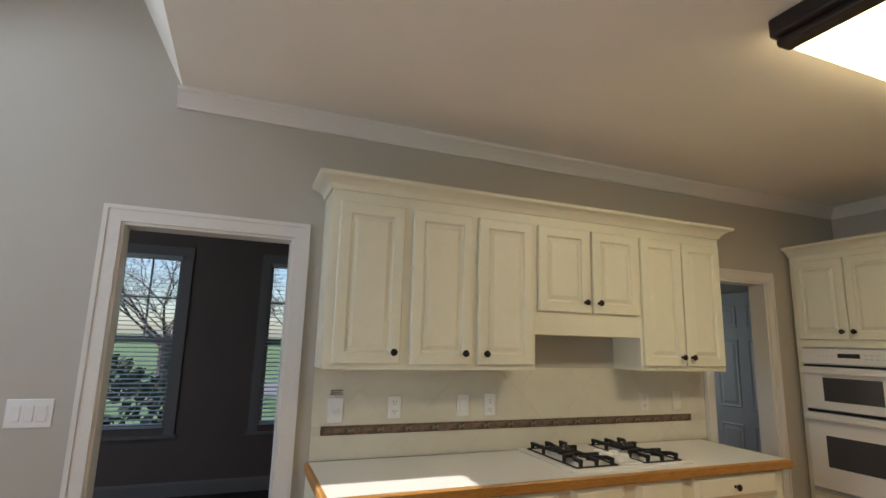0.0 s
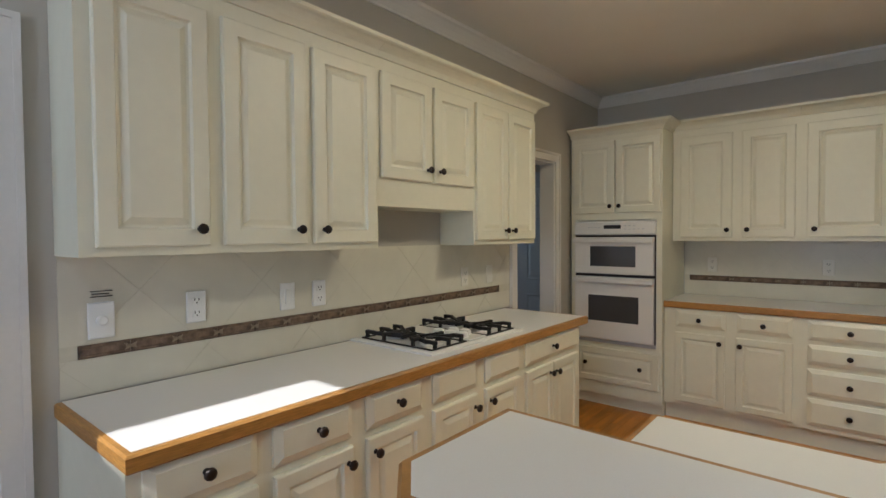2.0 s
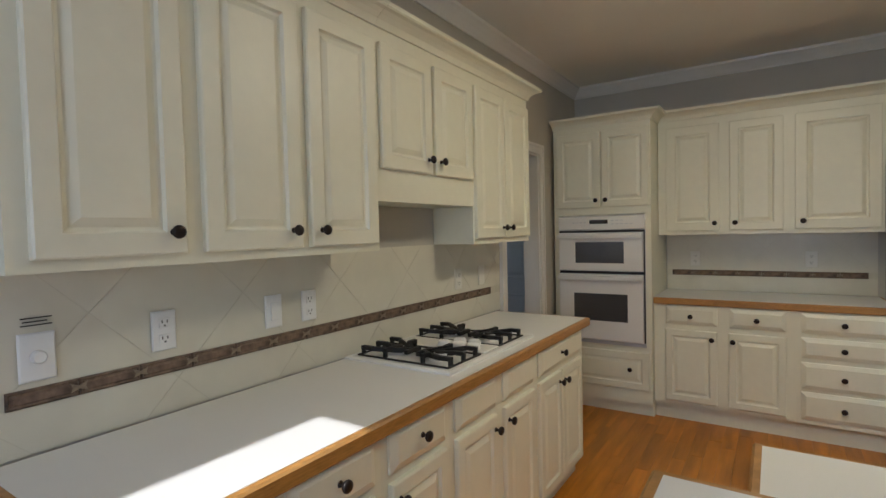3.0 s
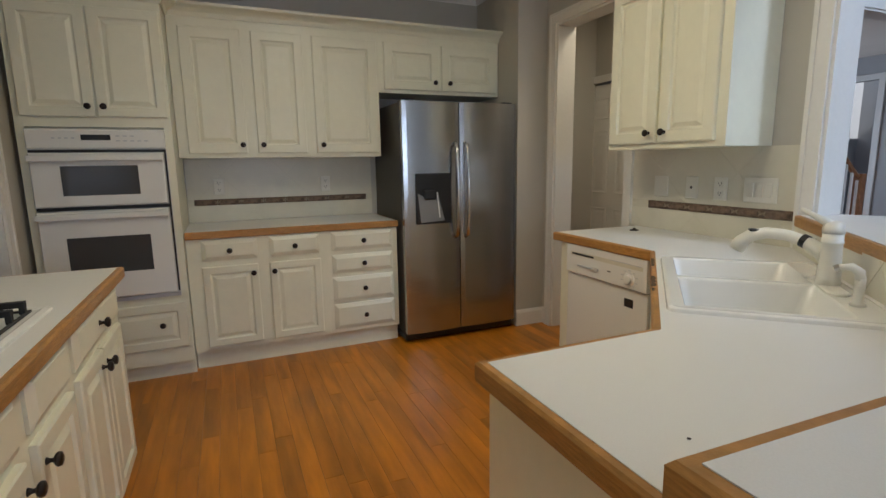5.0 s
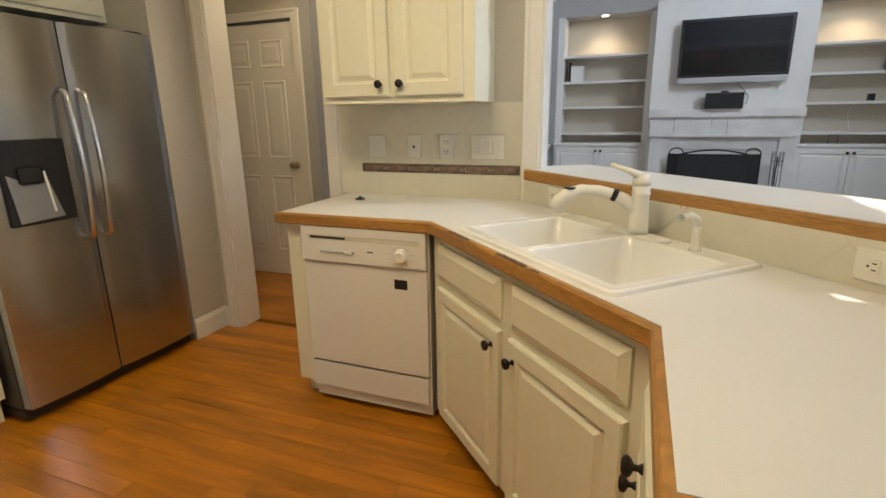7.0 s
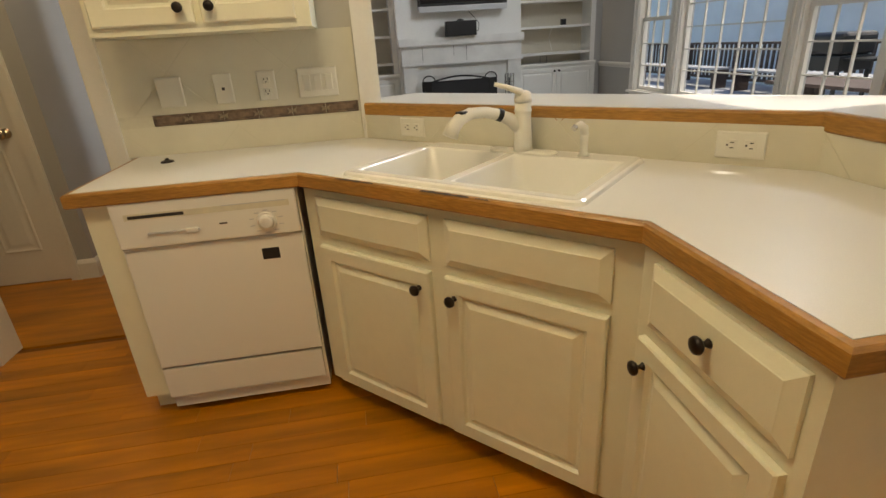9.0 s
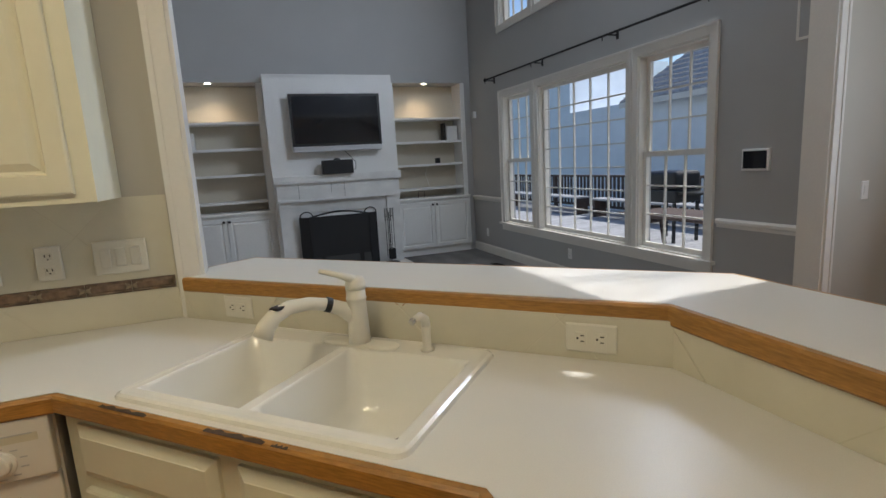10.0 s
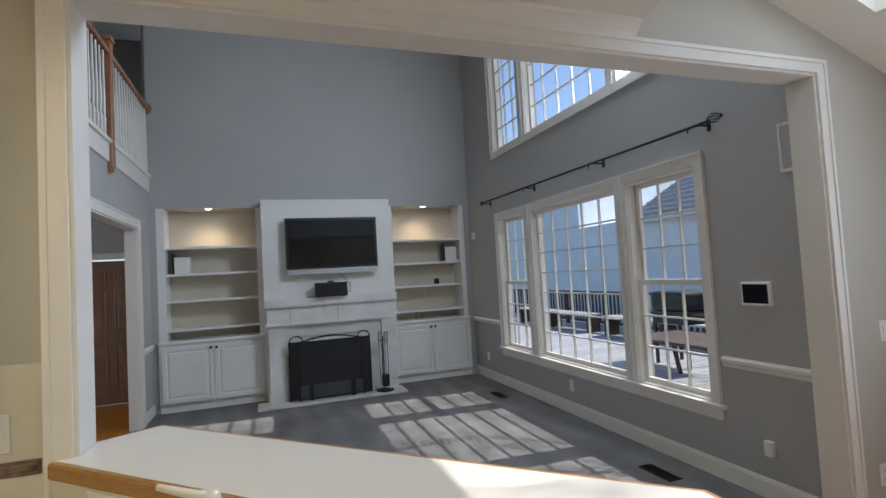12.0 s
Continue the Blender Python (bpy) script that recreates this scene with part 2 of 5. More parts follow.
def lathe(bm, profile, m=Matrix(), n=12):
    """Turned shape: profile of (radius, height) round the z axis of m."""
    rings = []
    for r, h in profile:
        rings.append([bm.verts.new(m @ Vector((r * math.cos(6.28319 * i / n), r * math.sin(6.28319 * i / n), h))) for i in range(n)])
    for a, b in zip(rings, rings[1:]):
        for i in range(n):
            bm.faces.new((a[i], a[(i + 1) % n], b[(i + 1) % n], b[i]))
    bm.faces.new(rings[0][::-1])
    bm.faces.new(rings[-1])
    return bm


def tube(bm, points, radius, n=8):
    """A round bar through points; radius may be a list."""
    pts = [Vector(p) for p in points]
    rad = radius if isinstance(radius, (list, tuple)) else [radius] * len(pts)
    rings, side = [], None
    for i, p in enumerate(pts):
        d = (pts[min(i + 1, len(pts) - 1)] - pts[max(i - 1, 0)]).normalized()
        side = (side - d * side.dot(d)).normalized() if side is not None else d.orthogonal().normalized()
        up = d.cross(side)
        rings.append([bm.verts.new(p + (side * math.cos(6.28319 * k / n) + up * math.sin(6.28319 * k / n)) * rad[i]) for k in range(n)])
    for a, b in zip(rings, rings[1:]):
        for i in range(n):
            bm.faces.new((a[i], a[(i + 1) % n], b[(i + 1) % n], b[i]))
    bm.faces.new(rings[0][::-1])
    bm.faces.new(rings[-1])
    return bm


def beam(bm, p, q, w, h):
    """A bar of width w and height h from p to q."""
    p, q = Vector(p), Vector(q)
    d = (q - p).normalized()
    side = d.cross(Vector((0, 0, 1)))
    side = side.normalized() if side.length > 0.01 else Vector((1, 0, 0))
    up = side.cross(d)
    ring = [side * (w / 2) * a + up * (h / 2) * b for a, b in ((-1, -1), (1, -1), (1, 1), (-1, 1))]
    lo, hi = [bm.verts.new(p + r) for r in ring], [bm.verts.new(q + r) for r in ring]
    bm.faces.new(lo[::-1])
    bm.faces.new(hi)
    for i in range(4):
        bm.faces.new((lo[i], lo[(i + 1) % 4], hi[(i + 1) % 4], hi[i]))
    return bm


def loft_rects(bm, x0, x1, z0, z1, rings):
    """Rings of rectangles facing -y: each (inset, y); the last one is closed."""
    made = []
    for d, y in rings:
        made.append([bm.verts.new(p) for p in ((x0 + d, y, z0 + d), (x1 - d, y, z0 + d), (x1 - d, y, z1 - d), (x0 + d, y, z1 - d))])
    for a, b in zip(made, made[1:]):
        for i in range(4):
            bm.faces.new((a[i], a[(i + 1) % 4], b[(i + 1) % 4], b[i]))
    bm.faces.new(made[-1])
    bm.faces.new(made[0][::-1])
    return bm


def mesh_of(name, bm, material, smooth=False):
    bmesh.ops.recalc_face_normals(bm, faces=bm.faces)
    me = bpy.data.meshes.new(name)
    bm.to_mesh(me)
    bm.free()
    if smooth:
        me.shade_smooth()
    me.materials.append(material)
    return me


def part(name, bm, material, parent, label="", at=None, smooth=False):
    ob = new(name, mesh_of(name, bm, material, smooth))
    ob.parent = parent
    if at is not None:
        ob.matrix_basis = at
    return tagged(ob, label)


def thing(name, label, category, at, group=""):
    ob = new(name)
    ob.empty_display_size = 0.1
    ob.matrix_world = at
    return tagged(ob, label, category, group)


def solo(name, bm, material, label="", category="", group="", kind="", smooth=False):
    return tagged(new(name, mesh_of(name, bm, material, smooth)), label, category, group, kind)


def structure(name, bm, material, label=""):
    return solo(name, bm, material, label, kind="structure")


def clip_poly(poly, x0, x1, y0, y1):
    for axis, lim, keep_low in ((0, x0, False), (0, x1, True), (1, y0, False), (1, y1, True)):
        out = []
        for i, p in enumerate(poly):
            q = poly[(i + 1) % len(poly)]
            ip = p[axis] <= lim if keep_low else p[axis] >= lim
            iq = q[axis] <= lim if keep_low else q[axis] >= lim
            if ip:
                out.append(p)
            if ip != iq:
                t = (lim - p[axis]) / (q[axis] - p[axis])
                out.append((p[0] + (q[0] - p[0]) * t, p[1] + (q[1] - p[1]) * t))
        poly = out
        if len(poly) < 3:
            return []
    return poly


def wall(name, axis, p0, p1, a0, a1, z0, z1, openings, material, label=""):
    """A wall between planes p0 and p1 of the axis, with openings (a0, a1, z0, z1) cut through it."""
    av = sorted({a0, a1, *[v for o in openings for v in o[:2]]})
    zv = sorted({z0, z1, *[v for o in openings for v in o[2:]]})
    bm = bmesh.new()
    for i in range(len(av) - 1):
        run = None
        for j in range(len(zv) - 1):
            ca, cz = (av[i] + av[i + 1]) / 2, (zv[j] + zv[j + 1]) / 2
            hole = any(o[0] < ca < o[1] and o[2] < cz < o[3] for o in openings)
            if not hole:
                run = [zv[j], zv[j + 1]] if run is None else [run[0], zv[j + 1]]
            if run and (hole or j == len(zv) - 2):
                if axis == "y":
                    box(bm, av[i], av[i + 1], p0, p1, *run)
                else:
                    box(bm, p0, p1, av[i], av[i + 1], *run)
                run = None
    return structure(name, bm, material, label)


KNOB = mesh_of("knob", lathe(bmesh.new(), [(0.009, 0), (0.007, 0.004), (0.005, 0.007), (0.005, 0.013), (0.013, 0.017), (0.0165, 0.022), (0.015, 0.028), (0.008, 0.031)], Matrix.Rotation(radians(90), 4, "X"), 14), BRONZE, True)


def knob(parent, x, z, y=0.0):
    ob = new("knob", KNOB)
    ob.parent = parent
    ob.location = (x, y, z)
    ob.scale = (1.08, 1.08, 1.08)
    return tagged(ob, "dark bronze round knob")


def cab_door(parent, x0, x1, z0, z1, knob_at=None, name="door", material=None, rail=0.058):
    """A raised-panel door, its front face at y = -0.02."""
    bm = loft_rects(bmesh.new(), x0, x1, z0, z1, [(0, 0), (0, -0.016), (0.005, -0.02), (rail - 0.006, -0.02), (rail, -0.010), (rail + 0.008, -0.008), (rail + 0.030, -0.0185), (rail + 0.04, -0.0185)])
    d = part(name, bm, material or CAB, parent)
    if knob_at:
        knob(d, knob_at[0], knob_at[1], -0.02)
    return d


def drawer_front(parent, x0, x1, z0, z1, knobs=(), name="drawer_front"):
    bm = loft_rects(bmesh.new(), x0, x1, z0, z1, [(0, 0), (0, -0.009), (0.024, -0.02), (0.026, -0.0215), (0.03, -0.0215)])
    d = part(name, bm, CAB, parent)
    for x, z in knobs:
        knob(d, x, z, -0.0215)
    return d


def upper_cabinet(label, at, w, z0, z1, depth, doors, left_trim=0.0, group="upper kitchen cabinets"):
    c = thing("upper_cabinet", label, "cabinet", at, group)
    part("body", mk((0, w, 0.0, depth, z0, z1)), CAB, c)
    for x0, x1, a, b, kx, kz in doors:
        cab_door(c, x0, x1, a, b, (kx, kz), rail=0.06 if x1 - x0 < 0.36 else 0.07)
    return c


def base_cabinet(label, at, w, depth, drawers, doors, toe=0.10, z1=0.872, group="base kitchen cabinets"):
    c = thing("base_cabinet", label, "cabinet", at, group)
    part("body", mk((0, w, 0, depth, toe, z1)), CAB, c)
    part("toe_kick", mk((0, w, 0.05, depth, 0.0, toe)), CAB, c)
    for x0, x1, a, b, ks in drawers:
        drawer_front(c, x0, x1, a, b, ks)
    for x0, x1, a, b, kx, kz in doors:
        cab_door(c, x0, x1, a, b, (kx, kz), rail=0.05)
    return c


CROWN = [(0, 0.028), (0.010, 0.028), (0.014, 0.038), (0.02, 0.052), (0.036, 0.066), (0.054, 0.076), (0.07, 0.08), (0.076, 0.086), (0.078, 0.1), (0, 0.1)]
ROOMCROWN = [(0, -0.09), (0.010, -0.09), (0.013, -0.078), (0.032, -0.05), (0.055, -0.026), (0.068, -0.016), (0.072, 0), (0, 0)]
BASEB = [(0, 0), (0.016, 0), (0.016, 0.105), (0.011, 0.118), (0.006, 0.13), (0, 0.13)]
CASING = 0.072


def casing(name, axis, plane, out, a0, a1, z1, z0=0.0, material=None, w=CASING, t=0.018, sill=False):
    """Trim round an opening on the face at plane, standing proud towards out (+1 or -1)."""
    lo, hi = sorted((plane, plane + out * t))
    lo2, hi2 = sorted((plane, plane + out * (t + 0.006)))
    bm = bmesh.new()
    def bx(a, b, c, d, p, q):
        box(bm, a, b, p, q, c, d) if axis == "y" else box(bm, p, q, a, b, c, d)
    bx(a0 - w, a0, z0, z1, lo, hi)
    bx(a1, a1 + w, z0, z1, lo, hi)
    bx(a0 - w, a1 + w, z1, z1 + w, lo, hi)
    bx(a0 - w - 0.003, a0 - w + 0.017, z0, z1 + w - 0.017, lo2, hi2)
    bx(a1 + w - 0.017, a1 + w + 0.003, z0, z1 + w - 0.017, lo2, hi2)
    bx(a0 - w - 0.003, a1 + w + 0.003, z1 + w - 0.017, z1 + w + 0.003, lo2, hi2)
    return structure(name, bm, material or TRIM)


def jamb(name, axis, p0, p1, a0, a1, z1, t=0.014, z0=0.0, material=None):
    bm = bmesh.new()
    def bx(a, b, c, d):
        box(bm, a, b, p0, p1, c, d) if axis == "y" else box(bm, p0, p1, a, b, c, d)
    bx(a0, a0 + t, z0, z1 - t)
    bx(a1 - t, a1, z0, z1 - t)
    bx(a0, a1, z1 - t, z1)
    return structure(name, bm, material or TRIM)


def wall_plate(at, kind="outlet", material=None, w=0.072, h=0.118, label="", gang=1):
    """A switch or outlet plate facing -y at its middle."""
    material = material or PLATE
    names = {"outlet": "electrical_outlet", "rocker": "light_switch", "dimmer": "dimmer_switch", "phone": "phone_jack", "blank": "blank_wall_plate"}
    c = thing(names[kind], label or "ivory plastic " + names[kind].replace("_", " ") + " on the kitchen backsplash", "wall plate", at)
    part("cover_plate", loft_rects(bmesh.new(), -w / 2, w / 2, -h / 2, h / 2, [(0, 0), (0, -0.003), (0.004, -0.006), (0.006, -0.006)]), material, c)
    if kind == "outlet":
        for dz in (-0.024, 0.024):
            r = part("receptacle", loft_rects(bmesh.new(), -0.016, 0.016, dz - 0.014, dz + 0.014, [(0, -0.006), (0.001, -0.0085), (0.004, -0.009)]), material, c)
            part("slots", mk((-0.009, -0.006, -0.0095, -0.008, dz - 0.001, dz + 0.008), (0.006, 0.009, -0.0095, -0.008, dz - 0.001, dz + 0.008), (-0.0025, 0.0025, -0.0095, -0.008, dz - 0.011, dz - 0.006)), SLOT, r)
    elif kind == "rocker":
        for g in range(gang):
            cx = (g - (gang - 1) / 2) * 0.046
            part("rocker", loft_rects(bmesh.new(), cx - 0.016, cx + 0.016, -0.033, 0.033, [(0, -0.006), (0.001, -0.010), (0.003, -0.011)]), material, c)
    elif kind == "dimmer":
        part("dial", lathe(bmesh.new(), [(0.017, 0), (0.017, 0.012), (0.013, 0.017)], pose(0, -0.006, 0, 90), 16), material, c)
    elif kind == "phone":
        part("socket", mk((-0.006, 0.006, -0.008, -0.005, -0.006, 0.006)), SLOT, c)
    return c


def window_unit(name, x_in, y0, y1, z0, z1, cols, rows, split=False, out=-1, trim=None):
    """A window in an x wall: sash frame, muntins and glass, all in the opening."""
    trim = trim or TRIM
    w = structure(name, mk((x_in - 0.13, x_in, y0, y0 + 0.012, z0, z1), (x_in - 0.13, x_in, y1 - 0.012, y1, z0, z1), (x_in - 0.13, x_in, y0, y1, z0, z0 + 0.012), (x_in - 0.13, x_in, y0, y1, z1 - 0.012, z1)), trim)
    parts_ = [(z0 + 0.012, (z0 + z1) / 2 + 0.018, 0.0), ((z0 + z1) / 2 - 0.018, z1 - 0.012, -0.034)] if split else [(z0 + 0.012, z1 - 0.012, 0.0)]
    s = 0.042
    for a, b, off in parts_:
        xa, xb = x_in - 0.085 + off, x_in - 0.052 + off
        ya, yb = y0 + 0.012, y1 - 0.012
        f = part("sash", mk((xa, xb, ya, ya + s, a, b), (xa, xb, yb - s, yb, a, b), (xa, xb, ya + s, yb - s, a, a + s), (xa, xb, ya + s, yb - s, b - s, b)), trim, w)
        r = rows // 2 if split else rows
        bm = bmesh.new()
        for i in range(1, cols):
            c = ya + s + (yb - ya - 2 * s) * i / cols
            box(bm, xa + 0.006, xb - 0.004, c - 0.007, c + 0.007, a + s, b - s)
        for j in range(1, r):
            c = a + s + (b - a - 2 * s) * j / r
            box(bm, xa + 0.007, xb - 0.005, ya + s, yb - s, c - 0.007, c + 0.007)
        part("muntins", bm, trim, f)
        g = part("pane", mk(((xa + xb) / 2 - 0.002, (xa + xb) / 2 + 0.002, ya + s - 0.004, yb - s + 0.004, a + s - 0.004, b - s + 0.004)), PANE, f)
        g.visible_shadow = False
    return w


# ---- structure: kitchen and breakfast corner ----
XE, YA, YS, ZC = 4.77, 2.975, -0.40, 2.71
XW, XL, YF, ZL = -2.34, 2.90, -5.80, 5.40     # breakfast wall, living room's inner wall, fireplace wall, living ceiling
WX = -1.54                                    # living room window wall
HX = 3.97                                     # hall wall
structure("floor", mk((XW, XE, YS - 0.15, YA + 0.12, -0.12, -0.012)), GAPM, "dark joints under the kitchen floor boards")
structure("floor_hall", mk((XL + 0.06, 7.2, -7.4, YS - 0.15, -0.12, 0.0)), FLOOR, "orange oak floor of the hall")
structure("floor_living", mk((WX - 0.05, XL + 0.06, -6.25, YS - 0.15, -0.12, 0.0)), CARPET, "worn grey carpet with vacuum marks")
# Near-black floor colour holds the dimness of the unlit dining room.
structure("floor_dining", mk((-2.6, 3.1, YA + 0.12, 6.1, -0.12, 0.0)), shader("dimmed_dining_floor", (0.05, 0.04, 0.035), 0.5, grain=0.2), "dining room floor darkened for the dim room")
structure("floor_back_room", mk((3.1, 5.6, YA + 0.12, 6.1, -0.12, 0.0)), FLOOR)

wall("wall_north", "y", YA, YA + 0.12, XW - 0.12, XE + 0.12, 0, 3.5, [(-0.385, 0.39, 0, 2.02), (3.27, 3.88, 0, 2.02)], WALL, "greige kitchen wall with two doorways")
wall("wall_east", "x", XE, XE + 0.12, YS - 1.2, YA, 0, 3.0, [], WALL, "greige wall behind the ovens and fridge")
# West wall opening and its window are added out of view for daylight.
wall("wall_west", "x", XW - 0.12, XW, YS, YA, 0, 3.2, [(0.5, 1.9, 0.9, 2.1)], WALL, "greige breakfast corner wall")
window_unit("window_breakfast", XW, 0.5, 1.9, 0.9, 2.1, 4, 4, split=True)
wall("wall_south", "y", YS - 0.15, YS, XW - 0.12, XE, 0, 3.5, [(-1.45, 2.07, 0, 2.57), (3.21, 3.97, 0, 2.31)], WALL, "greige wall with a wide cased opening to the living room")
structure("wall_pier", mk((4.10, XE, YS, -0.145, 0, ZC)), WALL, "greige wall pier beside the fridge")
structure("ceiling", mk((-0.2, XE + 0.12, YS - 0.15, YA + 0.1, ZC, ZC + 0.14)), CEIL, "plain off-white kitchen ceiling")
bm = bmesh.new()
for y0, y1 in ((YS - 0.15, YA + 0.1),):
    a = [(-0.2, ZC), (-0.45, 3.2), (-0.45, 3.4), (-0.3, 3.4), (-0.2, ZC + 0.14)]
    lo = [bm.verts.new((x, y0, z)) for x, z in a]
    hi = [bm.verts.new((x, y1, z)) for x, z in a]
    bm.faces.new(lo)
    bm.faces.new(hi[::-1])
    for i in range(5):
        bm.faces.new((lo[i], lo[(i + 1) % 5], hi[(i + 1) % 5], hi[i]))
structure("ceiling_slope", bm, CEIL, "sloping end of the flat ceiling")


def vault_z(x):
    return 2.52 + 0.36 * (x + 2.34)


SKYLIGHTS = ((-1.56, -0.82, -0.14, 0.862), (-1.56, -0.84, 1.80, 2.68))
bm = bmesh.new()
xs = sorted({XW - 0.1, -0.43, *[v for o in SKYLIGHTS for v in o[:2]]})
ys = sorted({YS - 0.15, YA + 0.1, *[v for o in SKYLIGHTS for v in o[2:]]})
SIX = ((3, 2, 1, 0), (4, 5, 6, 7), (0, 1, 5, 4), (1, 2, 6, 5), (2, 3, 7, 6), (3, 0, 4, 7))
for x0, x1 in zip(xs, xs[1:]):
    for y0, y1 in zip(ys, ys[1:]):
        if any(o[0] <= x0 < o[1] and o[2] <= y0 < o[3] for o in SKYLIGHTS):
            continue
        lo = [bm.verts.new((x, y, vault_z(x) + d)) for d in (0, 0.28) for x, y in ((x0, y0), (x1, y0), (x1, y1), (x0, y1))]
        for f in SIX:
            bm.faces.new([lo[k] for k in f])
structure("ceiling_vault", bm, CEIL, "sloping breakfast corner ceiling with skylights")
for x0, x1, y0, y1 in SKYLIGHTS:
    g = bmesh.new()
    lo = [g.verts.new((x, y, vault_z(x) + 0.25 + d)) for d in (0, 0.006) for x, y in ((x0, y0), (x1, y0), (x1, y1), (x0, y1))]
    for f in SIX:
        g.faces.new([lo[k] for k in f])
    structure("skylight", g, PANE, "clear skylight pane").visible_shadow = False

for name, path in (("crown_moulding", [(-0.22, YA, ZC), (XE, YA, ZC), (XE, -0.145, ZC), (4.10, -0.145, ZC), (4.10, YS, ZC), (-0.22, YS, ZC)]),):
    structure(name, sweep(bmesh.new(), ROOMCROWN, path), TRIM, "white painted crown moulding")
casing("trim_dining_doorway", "y", YA, -1, -0.385, 0.39, 2.02)
jamb("jamb_dining_doorway", "y", YA - 0.004, YA + 0.124, -0.385, 0.39, 2.02)
casing("trim_back_doorway", "y", YA, -1, 3.27, 3.88, 2.02)
jamb("jamb_back_doorway", "y", YA - 0.004, YA + 0.124, 3.27, 3.88, 2.02)
casing("trim_hall_opening", "y", YS, 1, 3.21, 3.97, 2.31, w=0.068)
jamb("jamb_hall_opening", "y", YS - 0.154, YS + 0.004, 3.21, 3.97, 2.31)
casing("trim_living_opening", "y", YS, 1, -1.45, 2.07, 2.57)
casing("trim_living_opening_back", "y", YS - 0.15, -1, -1.45, 2.07, 2.57)
jamb("jamb_living_opening", "y", YS - 0.154, YS + 0.004, -1.45, 2.07, 2.57)
for path in ([(4.10, -0.145, 0), (4.10, YS, 0), (4.04, YS, 0)], [(-1.53, YS, 0), (XW, YS, 0), (XW, YA, 0), (-0.46, YA, 0)]):
    structure("baseboard", sweep(bmesh.new(), BASEB, path), TRIM, "white baseboard")

# ---- structure: living room ----
WINS = ((-4.74, -3.99, "s"), (-3.82, -2.27, "c"), (-2.12, -1.36, "s"))
WZ0, WZ1, CZ0, CZ1 = 0.53, 2.27, 3.20, 4.62
openings = [(a, b, z0, z1) for a, b, _ in WINS for z0, z1 in ((WZ0, WZ1), (CZ0, CZ1))]
wall("wall_window", "x", WX - 0.16, WX, YF - 0.5, YS - 0.15, 0, ZL, openings, WALL_L, "grey living room wall with tall divided windows")
wall("wall_fireplace", "y", YF - 0.40, YF - 0.36, WX, XL + 0.1, 0, ZL, [], CAB_L, "white back of the shelf alcoves")
wall("wall_upper", "y", YF - 0.36, YF, WX, XL, 0, ZL, [(-1.44, -0.18, 0, 2.62), (0.2, 1.1, 0.0, 0.75), (1.52, 2.82, 0, 2.62)], WALL_L, "grey wall over the shelf alcoves")
wall("wall_inner", "x", XL, XL + 0.12, YF - 0.1, YS - 0.15, 0, 2.92, [(-5.15, -1.75, 0, 2.30)], WALL_L, "grey wall with a wide opening to the hall")
structure("wall_living_over_kitchen", mk((WX, XL + 0.12, YS - 0.16, YS - 0.152, 2.6, ZL)), WALL_L)
structure("ceiling_living", mk((WX - 0.16, 5.2, -7.4, YS - 0.1, ZL, ZL + 0.12)), CEIL, "high living room ceiling")
casing("trim_inner_opening", "x", XL, -1, -5.15, -1.75, 2.30, w=0.1)
jamb("jamb_inner_opening", "x", XL - 0.004, XL + 0.124, -5.15, -1.75, 2.30)
for path in ([(WX, YF, 0), (WX, YS - 0.15, 0)], [(XL, -5.26, 0), (XL, YF, 0)]):
    structure("baseboard", sweep(bmesh.new(), BASEB, path), TRIM, "white baseboard")
RAILP = [(0, -0.035), (0.012, -0.035), (0.014, -0.012), (0.03, 0.0), (0.03, 0.02), (0.012, 0.035), (0, 0.035)]
structure("chair_rail_near", sweep(bmesh.new(), RAILP, [(WX, -1.24, 0.845), (WX, YS - 0.15, 0.845)]), TRIM, "white chair rail")
structure("chair_rail_far", sweep(bmesh.new(), RAILP, [(WX, YF, 0.845), (WX, -4.82, 0.845)]), TRIM, "white chair rail")
structure("chair_rail_inner", sweep(bmesh.new(), RAILP, [(XL, -5.26, 0.845), (XL, YF, 0.845)]), TRIM, "white chair rail")
for i, (a, b, k) in enumerate(WINS):
    cols = 5 if k == "c" else 3
    window_unit("window_%d" % (i + 1), WX, a, b, WZ0, WZ1, cols, 7 if k == "c" else 6, split=k == "s")
    window_unit("window_%d" % (i + 4), WX, a, b, CZ0, CZ1, cols, 5)
bm = bmesh.new()
